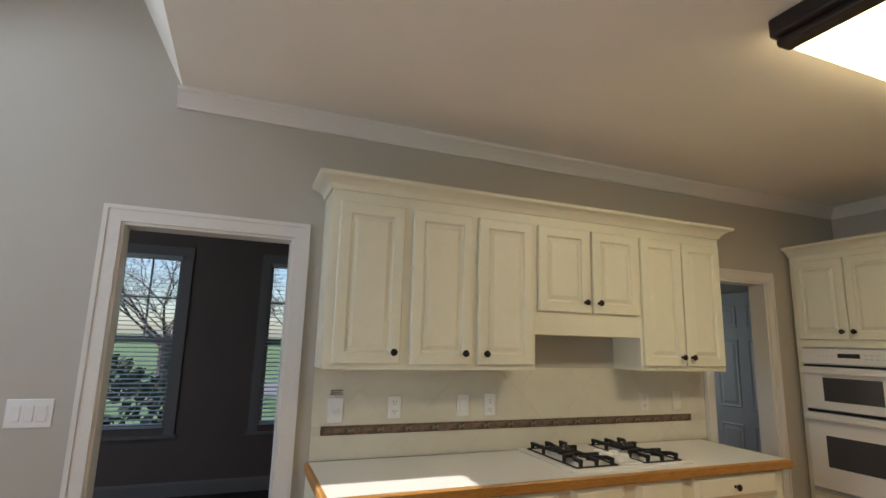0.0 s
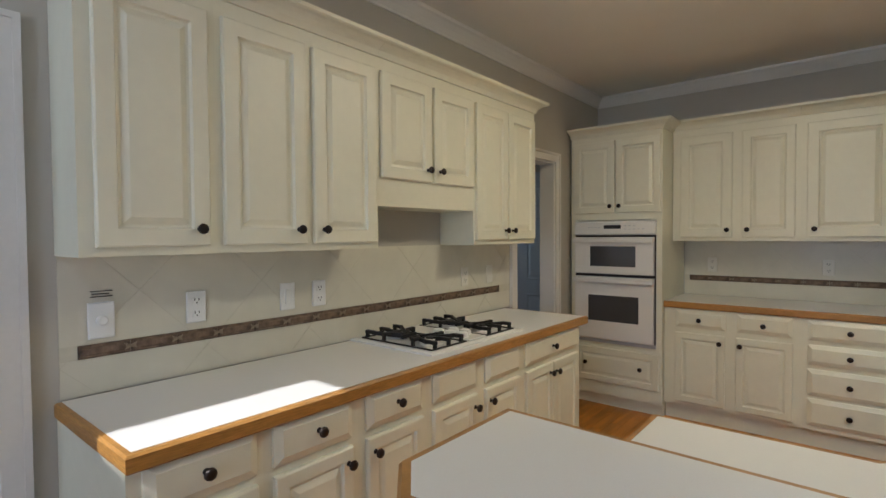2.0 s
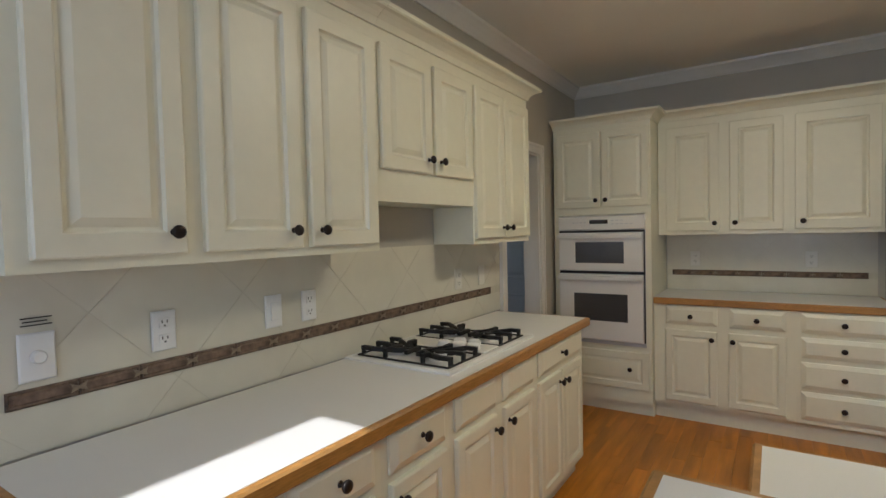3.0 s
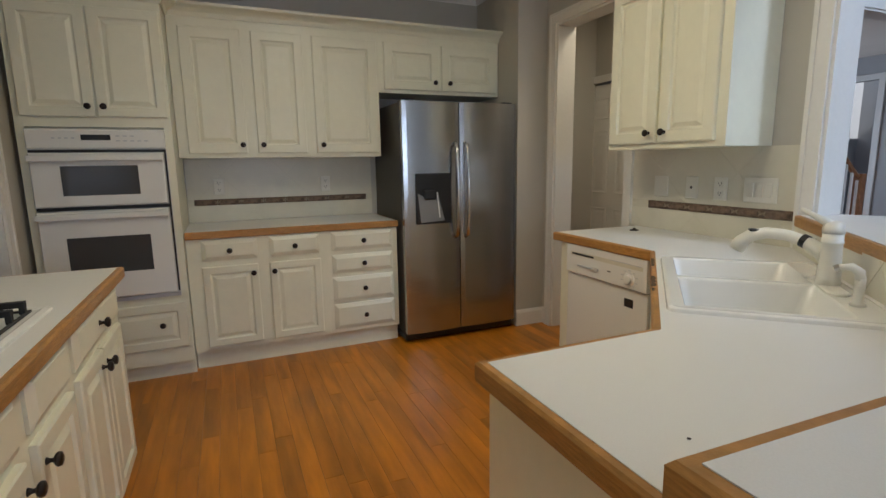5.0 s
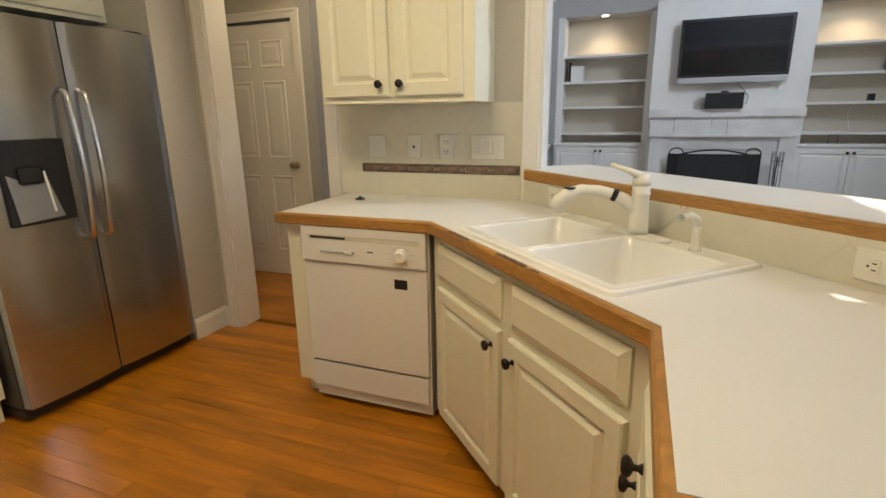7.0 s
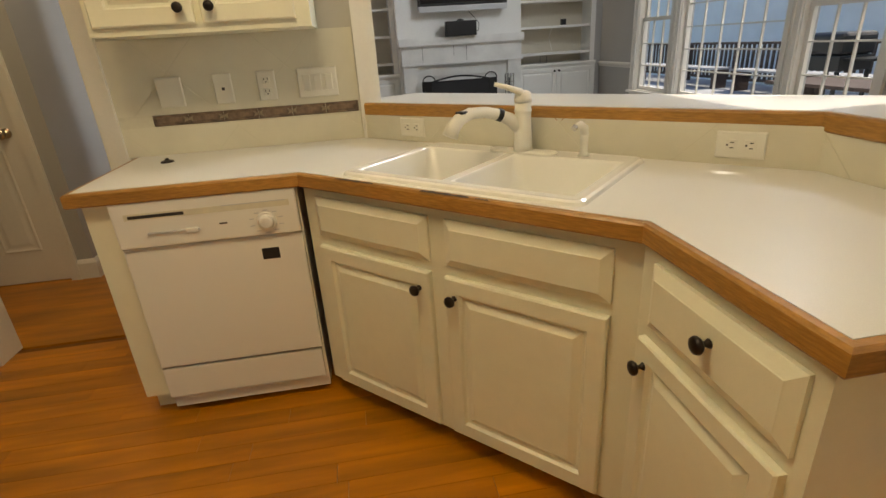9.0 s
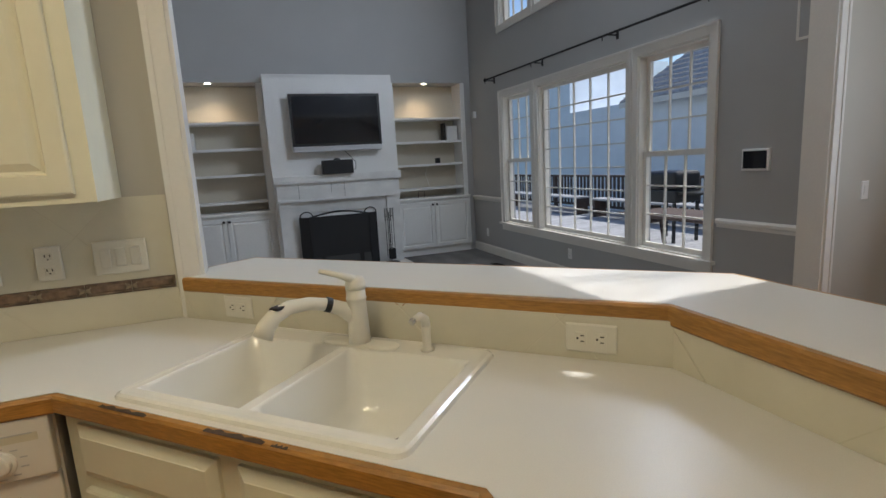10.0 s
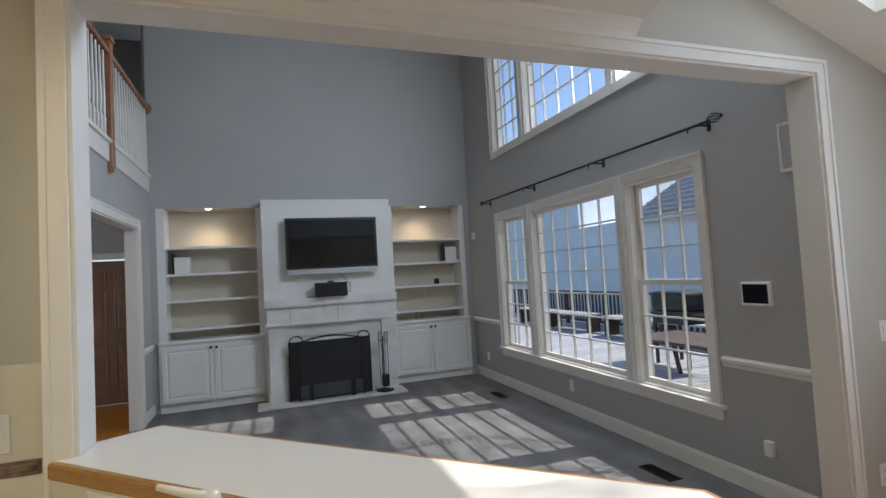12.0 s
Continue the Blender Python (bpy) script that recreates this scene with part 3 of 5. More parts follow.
for z0, z1, sill in ((WZ0, WZ1, True), (CZ0, CZ1, False)):
    a0, a1, w = WINS[0][0], WINS[2][1], 0.085
    for k, (p, q, _) in enumerate(WINS):
        l = w if k == 0 else (p - WINS[k - 1][1]) / 2 - 0.006
        r = w if k == 2 else (WINS[k + 1][0] - q) / 2 - 0.006
        box(bm, WX, WX + 0.018, p - l, p, z0 - (0 if sill else w), z1)
        box(bm, WX, WX + 0.018, q, q + r, z0 - (0 if sill else w), z1)
        box(bm, WX, WX + 0.018, p - l, q + r, z1, z1 + w)
        box(bm, WX + 0.018, WX + 0.027, p - l - 0.002, p - l + 0.016, z0, z1 + w - 0.016)
        box(bm, WX + 0.018, WX + 0.027, q + r - 0.016, q + r + 0.002, z0, z1 + w - 0.016)
        box(bm, WX + 0.018, WX + 0.027, p - l - 0.002, q + r + 0.002, z1 + w - 0.016, z1 + w + 0.003)
        if not sill:
            box(bm, WX, WX + 0.018, p, q, z0 - w, z0)
    if sill:
        box(bm, WX - 0.01, WX + 0.05, a0 - w - 0.03, a1 + w + 0.03, z0 - 0.028, z0)
        box(bm, WX, WX + 0.016, a0 - w, a1 + w, z0 - 0.11, z0 - 0.028)
structure("trim_windows", bm, TRIM, "white window trim and sill")

# ---- structure: hall, stairs and upper landing ----
structure("wall_hall_side", mk((HX, HX + 0.12, -2.9, -1.42, 0, 2.9)), WALL_L)
wall("wall_hall_end", "y", -1.54, -1.42, HX + 0.12, 5.6, 0, 2.9, [(4.13, 4.89, 0, 2.04)], WALL)
structure("wall_hall_east", mk((5.4, 5.52, -1.42, YS - 0.15, 0, 2.9)), WALL)
wall("wall_foyer", "y", -6.92, -6.80, XL + 0.12, 7.2, 0, 2.9, [(3.22, 3.98, 0, 2.05), (5.15, 6.1, 0, 2.4)], WALL_L)
# The gap in this wall is made up, only to hold the foyer fill.
wall("wall_foyer_east", "x", 7.1, 7.2, -6.8, -1.42, 0, 2.9, [(-5.6, -4.4, 0.95, 2.15)], WALL_L)
structure("wall_foyer_north", mk((HX + 0.12, 7.1, -2.9, -2.78, 0, 2.9)), WALL_L)
structure("wall_foyer_west", mk((XL + 0.02, XL + 0.12, -6.8, YF - 0.1, 0, 2.9)), WALL_L)
structure("wall_dark_room", mk((5.0, 6.3, -8.6, -8.5, 0, 2.9), (5.0, 5.05, -8.5, -6.92, 0, 2.9), (6.25, 6.3, -8.5, -6.92, 0, 2.9)), WALL_L)
structure("ceiling_hall", mk((XL + 0.12, 7.2, -6.92, YS - 0.15, 2.74, 2.90)), CEIL)
structure("balcony_floor", mk((XL + 0.01, 5.2, -7.2, YS - 0.2, 2.92, 3.04)), CARPET)
structure("balcony_trim", mk((XL - 0.018, XL, YF, YS - 0.16, 2.84, 3.05), (XL - 0.045, XL + 0.1, YF, YS - 0.16, 3.02, 3.055)), TRIM, "white trim board under the balcony rail")
# Dark colour here paints in the dimness of the unlit upper landing.
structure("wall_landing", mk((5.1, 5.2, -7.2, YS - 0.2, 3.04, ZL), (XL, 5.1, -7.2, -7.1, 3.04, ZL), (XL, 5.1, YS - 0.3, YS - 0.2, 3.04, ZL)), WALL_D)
casing("trim_closet_door", "y", -1.42, 1, 4.13, 4.89, 2.04, w=0.06)
casing("trim_brown_door", "y", -6.80, 1, 3.22, 3.98, 2.05, w=0.08)
casing("trim_dark_doorway", "y", -6.80, 1, 5.15, 6.1, 2.4, w=0.08)
structure("baseboard", sweep(bmesh.new(), BASEB, [(4.07, -1.42, 0), (HX, -1.42, 0), (HX, -2.9, 0)]), TRIM, "white baseboard")

# ---- structure: dining room ----
YD = 5.95
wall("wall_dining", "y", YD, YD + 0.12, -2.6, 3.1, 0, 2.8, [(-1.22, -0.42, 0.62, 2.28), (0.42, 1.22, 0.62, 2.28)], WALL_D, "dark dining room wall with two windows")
# Side opening is an unseen addition for the dining fill.
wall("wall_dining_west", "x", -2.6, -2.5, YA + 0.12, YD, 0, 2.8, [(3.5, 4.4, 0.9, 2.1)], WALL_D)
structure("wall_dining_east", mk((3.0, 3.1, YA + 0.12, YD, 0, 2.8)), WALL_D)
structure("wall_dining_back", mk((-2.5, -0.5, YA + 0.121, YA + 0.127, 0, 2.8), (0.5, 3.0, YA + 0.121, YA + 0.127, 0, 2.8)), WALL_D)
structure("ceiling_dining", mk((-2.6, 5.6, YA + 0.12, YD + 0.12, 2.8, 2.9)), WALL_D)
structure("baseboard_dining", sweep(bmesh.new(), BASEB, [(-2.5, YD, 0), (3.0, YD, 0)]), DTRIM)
structure("wall_back_room", mk((3.1, 3.16, YA + 0.12, YD, 0, 2.8), (5.5, 5.6, YA + 0.12, YD, 0, 2.8), (4.40, 4.46, YA + 0.12, 4.75, 0, 2.8)), WALL)
# Opening added out of view to house the back room fill.
wall("wall_back_room_added_opening", "y", 4.75, 4.85, 3.1, 5.5, 0, 2.8, [(3.4, 4.1, 0.9, 2.05)], WALL)


# ---- kitchen: base cabinets and worktops along the north wall ----
FA = 2.385
def at_n(x):
    return pose(x, FA, 0)
LBL_B = "cream base cabinet with %s under %s"
DZ0, DZ1, OZ0, OZ1 = 0.733, 0.867, 0.13, 0.705
base_cabinet(LBL_B % ("door and drawer", "cooktop counter"), at_n(0.53), 0.362, 0.585, [(0.035, 0.338, DZ0, DZ1, [(0.184, 0.804)])], [(0.035, 0.338, OZ0, OZ1, 0.30, 0.652)])
base_cabinet(LBL_B % ("door and drawer", "cooktop counter"), at_n(0.892), 0.366, 0.585, [(0.03, 0.331, DZ0, DZ1, [(0.186, 0.804)])], [(0.03, 0.331, OZ0, OZ1, 0.307, 0.652)])
base_cabinet(LBL_B % ("door and drawer", "cooktop counter"), at_n(1.258), 0.362, 0.585, [(0.032, 0.328, DZ0, DZ1, [(0.18, 0.804)])], [(0.032, 0.328, OZ0, OZ1, 0.064, 0.652)])
base_cabinet(LBL_B % ("two doors, false drawers", "gas cooktop"), at_n(1.62), 0.745, 0.585, [(0.032, 0.335, DZ0, DZ1, []), (0.407, 0.709, DZ0, DZ1, [])], [(0.032, 0.335, OZ0, OZ1, 0.311, 0.649), (0.407, 0.709, OZ0, OZ1, 0.433, 0.649)])
base_cabinet(LBL_B % ("drawer and doors", "counter end"), at_n(2.365), 0.70, 0.585, [(0.033, 0.645, DZ0, DZ1, [(0.312, 0.80)])], [(0.033, 0.322, OZ0, OZ1, 0.282, 0.652), (0.332, 0.645, OZ0, OZ1, 0.356, 0.648)])


def worktop(label, outline, edges, z=0.914, t=0.048, band=0.02, at=None):
    """White laminate top with an oak band along the open edges; edges: paths with the room on their right."""
    c = thing("worktop", label, "countertop", at or pose(0, 0, 0))
    part("laminate_top", prism(bmesh.new(), outline, z - 0.03, z), TOP, c)
    for e in edges:
        prof = [(-0.012, -t), (band * 0.8, -t), (band, -t + 0.005), (band, -0.008), (band * 0.7, -0.0015), (-0.001, -0.0015), (-0.001, -0.032), (-0.012, -0.032)]
        part("oak_edge_band", sweep(bmesh.new(), prof, [(x, y, z) for x, y in e]), OAK, c, "honey oak edge band")
    return c


worktop("white laminate worktop with oak edge around the cooktop", [(0.54, 2.37), (3.10, 2.37), (3.10, 2.955), (0.54, 2.955)], [[(0.54, 2.955), (0.54, 2.37), (3.10, 2.37), (3.10, 2.955)][::1]])

# ---- kitchen: upper cabinets along the north wall ----
FU = 2.725
U = "cream wall cabinet with %s over the %s"
u1 = upper_cabinet(U % ("one tall door", "worktop end"), pose(0.535, FU, 0), 0.40, 1.372, 2.25, 0.247, [(0.04, 0.37, 1.40, 2.18, 0.332, 1.455)])
u2 = upper_cabinet(U % ("two tall doors", "worktop"), pose(0.935, FU, 0), 0.745, 1.372, 2.25, 0.247, [(0.02, 0.352, 1.40, 2.18, 0.312, 1.455), (0.39, 0.722, 1.40, 2.18, 0.432, 1.455)])
hood = upper_cabinet(U % ("two short doors", "gas cooktop"), pose(1.68, FU, 0), 0.735, 1.565, 2.25, 0.247, [(0.015, 0.36, 1.695, 2.18, 0.325, 1.755), (0.385, 0.72, 1.695, 2.18, 0.42, 1.755)])
u4 = upper_cabinet(U % ("two narrow doors", "cooktop side"), pose(2.415, FU, 0), 0.69, 1.372, 2.25, 0.247, [(0.015, 0.34, 1.40, 2.18, 0.305, 1.455), (0.35, 0.675, 1.40, 2.18, 0.385, 1.455)])
def crown(c, path):
    part("crown_moulding", sweep(bmesh.new(), CROWN, path), CAB, c, at=c.matrix_world.inverted())
YB, ZB = YA - 0.003, 2.21
for c, path in ((u1, [(0.535, YB, ZB), (0.535, FU, ZB), (0.935, FU, ZB)]), (u2, [(0.936, FU, ZB), (1.68, FU, ZB)]), (hood, [(1.681, FU, ZB), (2.415, FU, ZB)]), (u4, [(2.416, FU, ZB), (3.105, FU, ZB), (3.105, YB, ZB)])):
    crown(c, path)

# ---- kitchen: tall oven cabinet and the east wall ----
def at_e(y, x=4.14):
    return pose(x, y, 0, 0, 0, -90)
tall = thing("oven_cabinet", "tall cream cabinet with two doors around the double oven", "cabinet", at_e(2.945))
for nm, bx in (("upper_box", (0, 0.745, 0, 0.625, 1.545, 2.24)), ("side_panel", (0, 0.04, 0, 0.625, 0.10, 1.545)), ("side_panel", (0.705, 0.745, 0, 0.625, 0.10, 1.545)), ("lower_box", (0.04, 0.705, 0, 0.625, 0.10, 0.548)), ("inner_box", (0.04, 0.705, 0.05, 0.625, 0.548, 1.545))):
    part(nm, mk(bx), CAB, tall)
part("toe_kick", mk((0, 0.745, 0.05, 0.625, 0, 0.10)), CAB, tall)
cab_door(tall, 0.03, 0.378, 1.60, 2.185, (0.347, 1.655))
cab_door(tall, 0.387, 0.735, 1.60, 2.185, (0.422, 1.655))
f = part("drawer_front", loft_rects(bmesh.new(), 0.04, 0.725, 0.205, 0.49, [(0, 0), (0, -0.016), (0.006, -0.02), (0.05, -0.02), (0.056, -0.013), (0.066, -0.013), (0.085, -0.019), (0.09, -0.019)]), CAB, tall)
knob(f, 0.14, 0.36, -0.02)
knob(f, 0.59, 0.36, -0.02)
crown(tall, [(4.14, 2.95, 2.205), (4.14, 2.20, 2.205), (4.39, 2.20, 2.205)])

oven = thing("double_oven", "white double wall oven with dark windows in the cabinet", "oven", at_e(2.905, 4.135))
part("frame", mk((0, 0.665, 0.0, 0.03, 0.555, 1.535)), APPL, oven)
cp = part("control_panel", loft_rects(bmesh.new(), 0.0, 0.665, 1.425, 1.53, [(0, 0), (0, -0.016), (0.006, -0.022)]), APPL, oven)
part("display", mk((0.255, 0.395, -0.025, -0.02, 1.472, 1.502)), BLACK, cp)
for bx in [(0.12 + i * 0.03, 0.135 + i * 0.03, -0.0235, -0.02, 1.48, 1.486) for i in range(4)] + [(0.42 + i * 0.035, 0.44 + i * 0.035, -0.0235, -0.02, 1.465, 1.471) for i in range(5)] + [(0.42 + i * 0.035, 0.44 + i * 0.035, -0.0235, -0.02, 1.492, 1.498) for i in range(3)]:
    part("button", mk(bx), SILVER, cp)
part("upper_gap", mk((0.004, 0.661, -0.008, 0.0, 1.405, 1.42), (0.004, 0.661, -0.008, 0.0, 1.082, 1.102), (0.653, 0.663, -0.009, 0.0, 0.565, 1.42)), BLACK, oven)
for z0, z1, wz0, wz1, wx0, wx1 in ((1.105, 1.402, 1.165, 1.332, 0.14, 0.515), (0.565, 1.078, 0.715, 0.93, 0.125, 0.54)):
    d = part("oven_door", loft_rects(bmesh.new(), 0.004, 0.65, z0, z1, [(0, 0), (0, -0.024), (0.006, -0.03)]), APPL, oven)
    part("window", loft_rects(bmesh.new(), wx0, wx1, wz0, wz1, [(0, -0.028), (0.002, -0.0315)]), OVENGL, d)
    part("handle", soft(mk((0.0, 0.652, -0.058, -0.036, z1 - 0.045, z1 - 0.012), (0.02, 0.05, -0.04, -0.028, z1 - 0.04, z1 - 0.016), (0.60, 0.63, -0.04, -0.028, z1 - 0.04, z1 - 0.016)), 0.006), APPL, d)
part("base_trim", mk((0, 0.665, -0.012, 0, 0.535, 0.558)), SILVER, oven)

XB = 4.19
base_cabinet("cream base cabinet with two drawers and doors beside the ovens", at_e(2.195, XB), 0.875, 0.575,
             [(0.084, 0.42, 0.722, 0.855, [(0.25, 0.785)]), (0.494, 0.82, 0.722, 0.855, [(0.655, 0.785)])],
             [(0.08, 0.417, 0.156, 0.683, 0.385, 0.627), (0.488, 0.823, 0.156, 0.683, 0.515, 0.627)], toe=0.125)
base_cabinet("cream base cabinet with a stack of four drawers beside the fridge", at_e(1.32, XB), 0.505, 0.575,
             [(0.027, 0.468, a, b, [(0.248, (a + b) / 2)]) for a, b in ((0.722, 0.855), (0.561, 0.692), (0.357, 0.531), (0.157, 0.336))], [], toe=0.125)
worktop("white laminate worktop between the ovens and the fridge", [(4.185, 0.83), (4.75, 0.83), (4.75, 2.195), (4.185, 2.195)], [[(4.185, 2.195), (4.185, 0.83), (4.75, 0.83)]])
XU = 4.40
e1 = upper_cabinet(U % ("two tall doors", "east worktop"), at_e(2.195, XU), 0.84, 1.372, 2.25, 0.365, [(0.06, 0.42, 1.40, 2.185, 0.39, 1.455), (0.485, 0.81, 1.40, 2.185, 0.52, 1.455)])
e2 = upper_cabinet(U % ("one wide door", "four-drawer stack"), at_e(1.355, XU), 0.505, 1.372, 2.25, 0.365, [(0.035, 0.49, 1.40, 2.185, 0.08, 1.455)])
e3 = upper_cabinet(U % ("two short doors", "stainless fridge"), at_e(0.85, XU), 0.99, 1.83, 2.25, 0.365, [(0.04, 0.475, 1.855, 2.185, 0.435, 1.912), (0.495, 0.965, 1.855, 2.185, 0.555, 1.912)])
for c, y1, y0 in ((e1, 2.18, 1.355), (e2, 1.354, 0.85), (e3, 0.849, -0.143)):
    crown(c, [(XU, y1, 2.215), (XU, y0, 2.215)])

# ---- fridge ----
fr = thing("refrigerator", "stainless steel side-by-side refrigerator with a black water dispenser", "refrigerator", at_e(0.795, 4.12))
part("body", mk((0.0, 0.905, 0.0, 0.64, 0.07, 1.735)), STEEL_D, fr)
part("base_grille", soft(mk((0.0, 0.905, -0.02, 0.6, 0.012, 0.065)), 0.008, 1), BLACK, fr)
for a_ in (0.02, 0.80):
    part("hinge_cover", mk((a_, a_ + 0.08, -0.03, 0.08, 1.735, 1.752)), BLACK, fr)
def fridge_door(x0, x1):
    bm = bmesh.new()
    n = 14
    pts = []
    for i in range(n + 1):
        u = i / n
        pts.append((x0 + (x1 - x0) * u, -0.052 - 0.016 * math.sin(math.pi * u) ** 0.6))
    prism(bm, pts + [(x1, -0.008), (x0, -0.008)], 0.075, 1.74)
    return part("door", bm, STEEL, fr, "brushed stainless steel door")
ld, rd = fridge_door(0.003, 0.43), fridge_door(0.437, 0.902)
for x, d in ((0.392, ld), (0.475, rd)):
    part("handle", tube(bmesh.new(), [(x, -0.06, 1.455), (x, -0.095, 1.44)] + [(x, -0.105 - 0.022 * math.sin(math.pi * k / 10), 1.42 - 0.062 * k) for k in range(11)] + [(x, -0.095, 0.79), (x, -0.06, 0.775)], 0.013, 10), STEEL_H, d, "polished bar handle", smooth=True)
disp = part("dispenser", soft(mk((0.085, 0.355, -0.078, -0.05, 0.885, 1.245)), 0.008, 2), DISP, ld, "black water and ice dispenser")
nb = bmesh.new()
prism(nb, [(0.118, 0.897), (0.30, 0.905), (0.275, 1.0), (0.25, 1.10), (0.235, 1.115), (0.19, 1.06), (0.15, 1.075), (0.098, 1.105)], 0.0785, 0.0805)
part("niche", nb, NICHE, disp, "grey dispenser niche", at=Matrix(((1, 0, 0, 0), (0, 0, -1, 0), (0, 1, 0, 0), (0, 0, 0, 1))))
part("lever", soft(mk((0.14, 0.235, -0.092, -0.078, 1.06, 1.13)), 0.012), DISP, disp)
# White bar put on to draw a bright streak down the niche.
part("niche_streak", beam(bmesh.new(), (0.243, -0.083, 1.11), (0.262, -0.083, 0.93), 0.006, 0.008), PLATE_W, disp)

# ---- cooktop ----
ck = thing("gas_cooktop", "white enamel gas cooktop with black iron grates in the worktop", "cooktop", pose(1.70, 2.425, 0.914))
part("tray", loft_rects(bmesh.new(), 0, 0.76, 0, 0.53, [(0, 0.0), (0, 0.008), (0.014, 0.013), (0.024, 0.009)]), APPL, ck, at=Matrix(((1, 0, 0, 0), (0, 0, 1, 0), (0, 1, 0, 0), (0, 0, 0, 1))))
part("top_plate", soft(mk((0.31, 0.45, 0.03, 0.50, 0.009, 0.018)), 0.004, 1), APPL, ck)
for gx in (0.045, 0.465):
    g = part("grate_frame", mk((gx, gx + 0.25, 0.035, 0.043, 0.010, 0.016), (gx, gx + 0.25, 0.487, 0.495, 0.010, 0.016), (gx, gx + 0.008, 0.043, 0.487, 0.010, 0.016), (gx + 0.242, gx + 0.25, 0.043, 0.487, 0.010, 0.016)), SLOT, ck)
    for gy in (0.15, 0.38):
        cx = gx + 0.125
        b = part("burner", lathe(bmesh.new(), [(0.055, 0.008), (0.05, 0.016), (0.034, 0.02), (0.032, 0.034), (0.0, 0.036)], pose(cx, gy, 0), 18), APPL, ck)
        part("burner_cap", lathe(bmesh.new(), [(0.026, 0.033), (0.026, 0.039), (0.016, 0.041)], pose(cx, gy, 0), 18), IRON, b)
        s_ = 1 if gy > 0.265 else -1
        gr = bmesh.new()
        for fx in (-0.095, 0.0, 0.095):
            beam(gr, (cx + fx, gy + s_ * 0.112, 0.040), (cx + fx, gy + s_ * 0.055, 0.040), 0.019, 0.016)
            beam(gr, (cx + fx, gy + s_ * 0.105, 0.036), (cx + fx, gy + s_ * 0.105, 0.012), 0.015, 0.014)
            beam(gr, (cx + fx, gy + s_ * 0.060, 0.038), (cx + fx * 0.25, gy - s_ * 0.05, 0.026), 0.015, 0.018)
        for fx in (-0.108, 0.108):
            beam(gr, (cx + fx, gy - s_ * 0.02, 0.040), (cx + fx * 0.55, gy - s_ * 0.02, 0.040), 0.019, 0.016)
            beam(gr, (cx + fx * 0.95, gy - s_ * 0.02, 0.036), (cx + fx * 0.95, gy - s_ * 0.02, 0.012), 0.014, 0.014)
            beam(gr, (cx + fx * 0.6, gy - s_ * 0.02, 0.038), (cx, gy - s_ * 0.085, 0.028), 0.015, 0.018)
        beam(gr, (cx - 0.05, gy - s_ * 0.085, 0.028), (cx + 0.05, gy - s_ * 0.085, 0.028), 0.016, 0.018)
        part("grate", gr, IRON, ck, "black cast iron grate")
for i, (kx, ky) in enumerate(((0.345, 0.10), (0.415, 0.135), (0.345, 0.175), (0.415, 0.21), (0.345, 0.25))):
    k = part("control_knob", lathe(bmesh.new(), [(0.031, 0.018), (0.03, 0.022), (0.026, 0.038), (0.022, 0.041)], pose(kx, ky, 0), 16), PLATE_W, ck)

# ---- ceiling light ----
cl = thing("ceiling_light", "long glowing ceiling light with dark wooden end caps", "ceiling light", pose(1.87, 1.02, 2.60))
part("diffuser", soft(mk((0.09, 1.16, 0.012, 0.398, 0.0, 0.108)), 0.03, 3), GLOWP, cl, "glowing warm acrylic diffuser")
for x0, x1, s in ((0, 0.11, 1), (1.14, 1.25, -1)):
    part("end_cap", soft(mk((x0, x1, 0, 0.41, 0.035, 0.11), (x0 + 0.02, x1 - 0.02, 0.01, 0.40, 0.0, 0.035)), 0.012, 2), DARKWOOD, cl, "dark stained moulded end cap")


# ---- peninsula ----
S2 = math.sqrt(0.5)
def rrect(x0, x1, y0, y1, r, z, n=4):
    out = []
    for cx, cy, a in ((x1 - r, y1 - r, 0), (x0 + r, y1 - r, 90), (x0 + r, y0 + r, 180), (x1 - r, y0 + r, 270)):
        for k in range(n + 1):
            t = radians(a + 90 * k / n)
            out.append((cx + r * math.cos(t), cy + r * math.sin(t), z))
    return out


def loft(bm, rings, cap=True):
    vs = [[bm.verts.new(p) for p in r] for r in rings]
    for a, b in zip(vs, vs[1:]):
        for i in range(len(a)):
            bm.faces.new((a[i], a[(i + 1) % len(a)], b[(i + 1) % len(b)], b[i]))
    if cap:
        bm.faces.new(vs[-1])
    return bm


def diag(u, v):
    return (u * S2 + v * S2, -u * S2 + v * S2)


SU0, SU1, SV0, SV1 = 0.565, 1.375, 1.265, 1.795
hole = [diag(u, v) for u, v in ((SU0 + 0.02, SV0 + 0.02), (SU0 + 0.02, SV1 - 0.02), (SU1 - 0.02, SV1 - 0.02), (SU1 - 0.02, SV0 + 0.02))]
outer = [(3.10, YS + 0.003), (3.10, 0.185), (2.377, 0.185), (1.57, 0.992), (1.57, 1.465), (0.968, 1.465), (0.968, 0.78), (2.148, YS + 0.003)]
outline = outer[:4] + [hole[1], hole[2], hole[3], hole[0], hole[1], outer[3]] + outer[4:]
pen = worktop("white laminate corner worktop with oak edge on the peninsula", outline,
              [[(3.10, YS + 0.003), (3.10, 0.185), (2.377, 0.185), (1.57, 0.992), (1.57, 1.465), (0.968, 1.465)]])

at_c = pose(0, 0, 0.914, 0, 0, 135)
sink = thing("kitchen_sink", "white enamel double-bowl sink set in the peninsula worktop", "sink", at_c)
X0, X1, Y0, Y1, MID = -SU1, -SU0, -SV1, -SV0, -0.985
rim = bmesh.new()
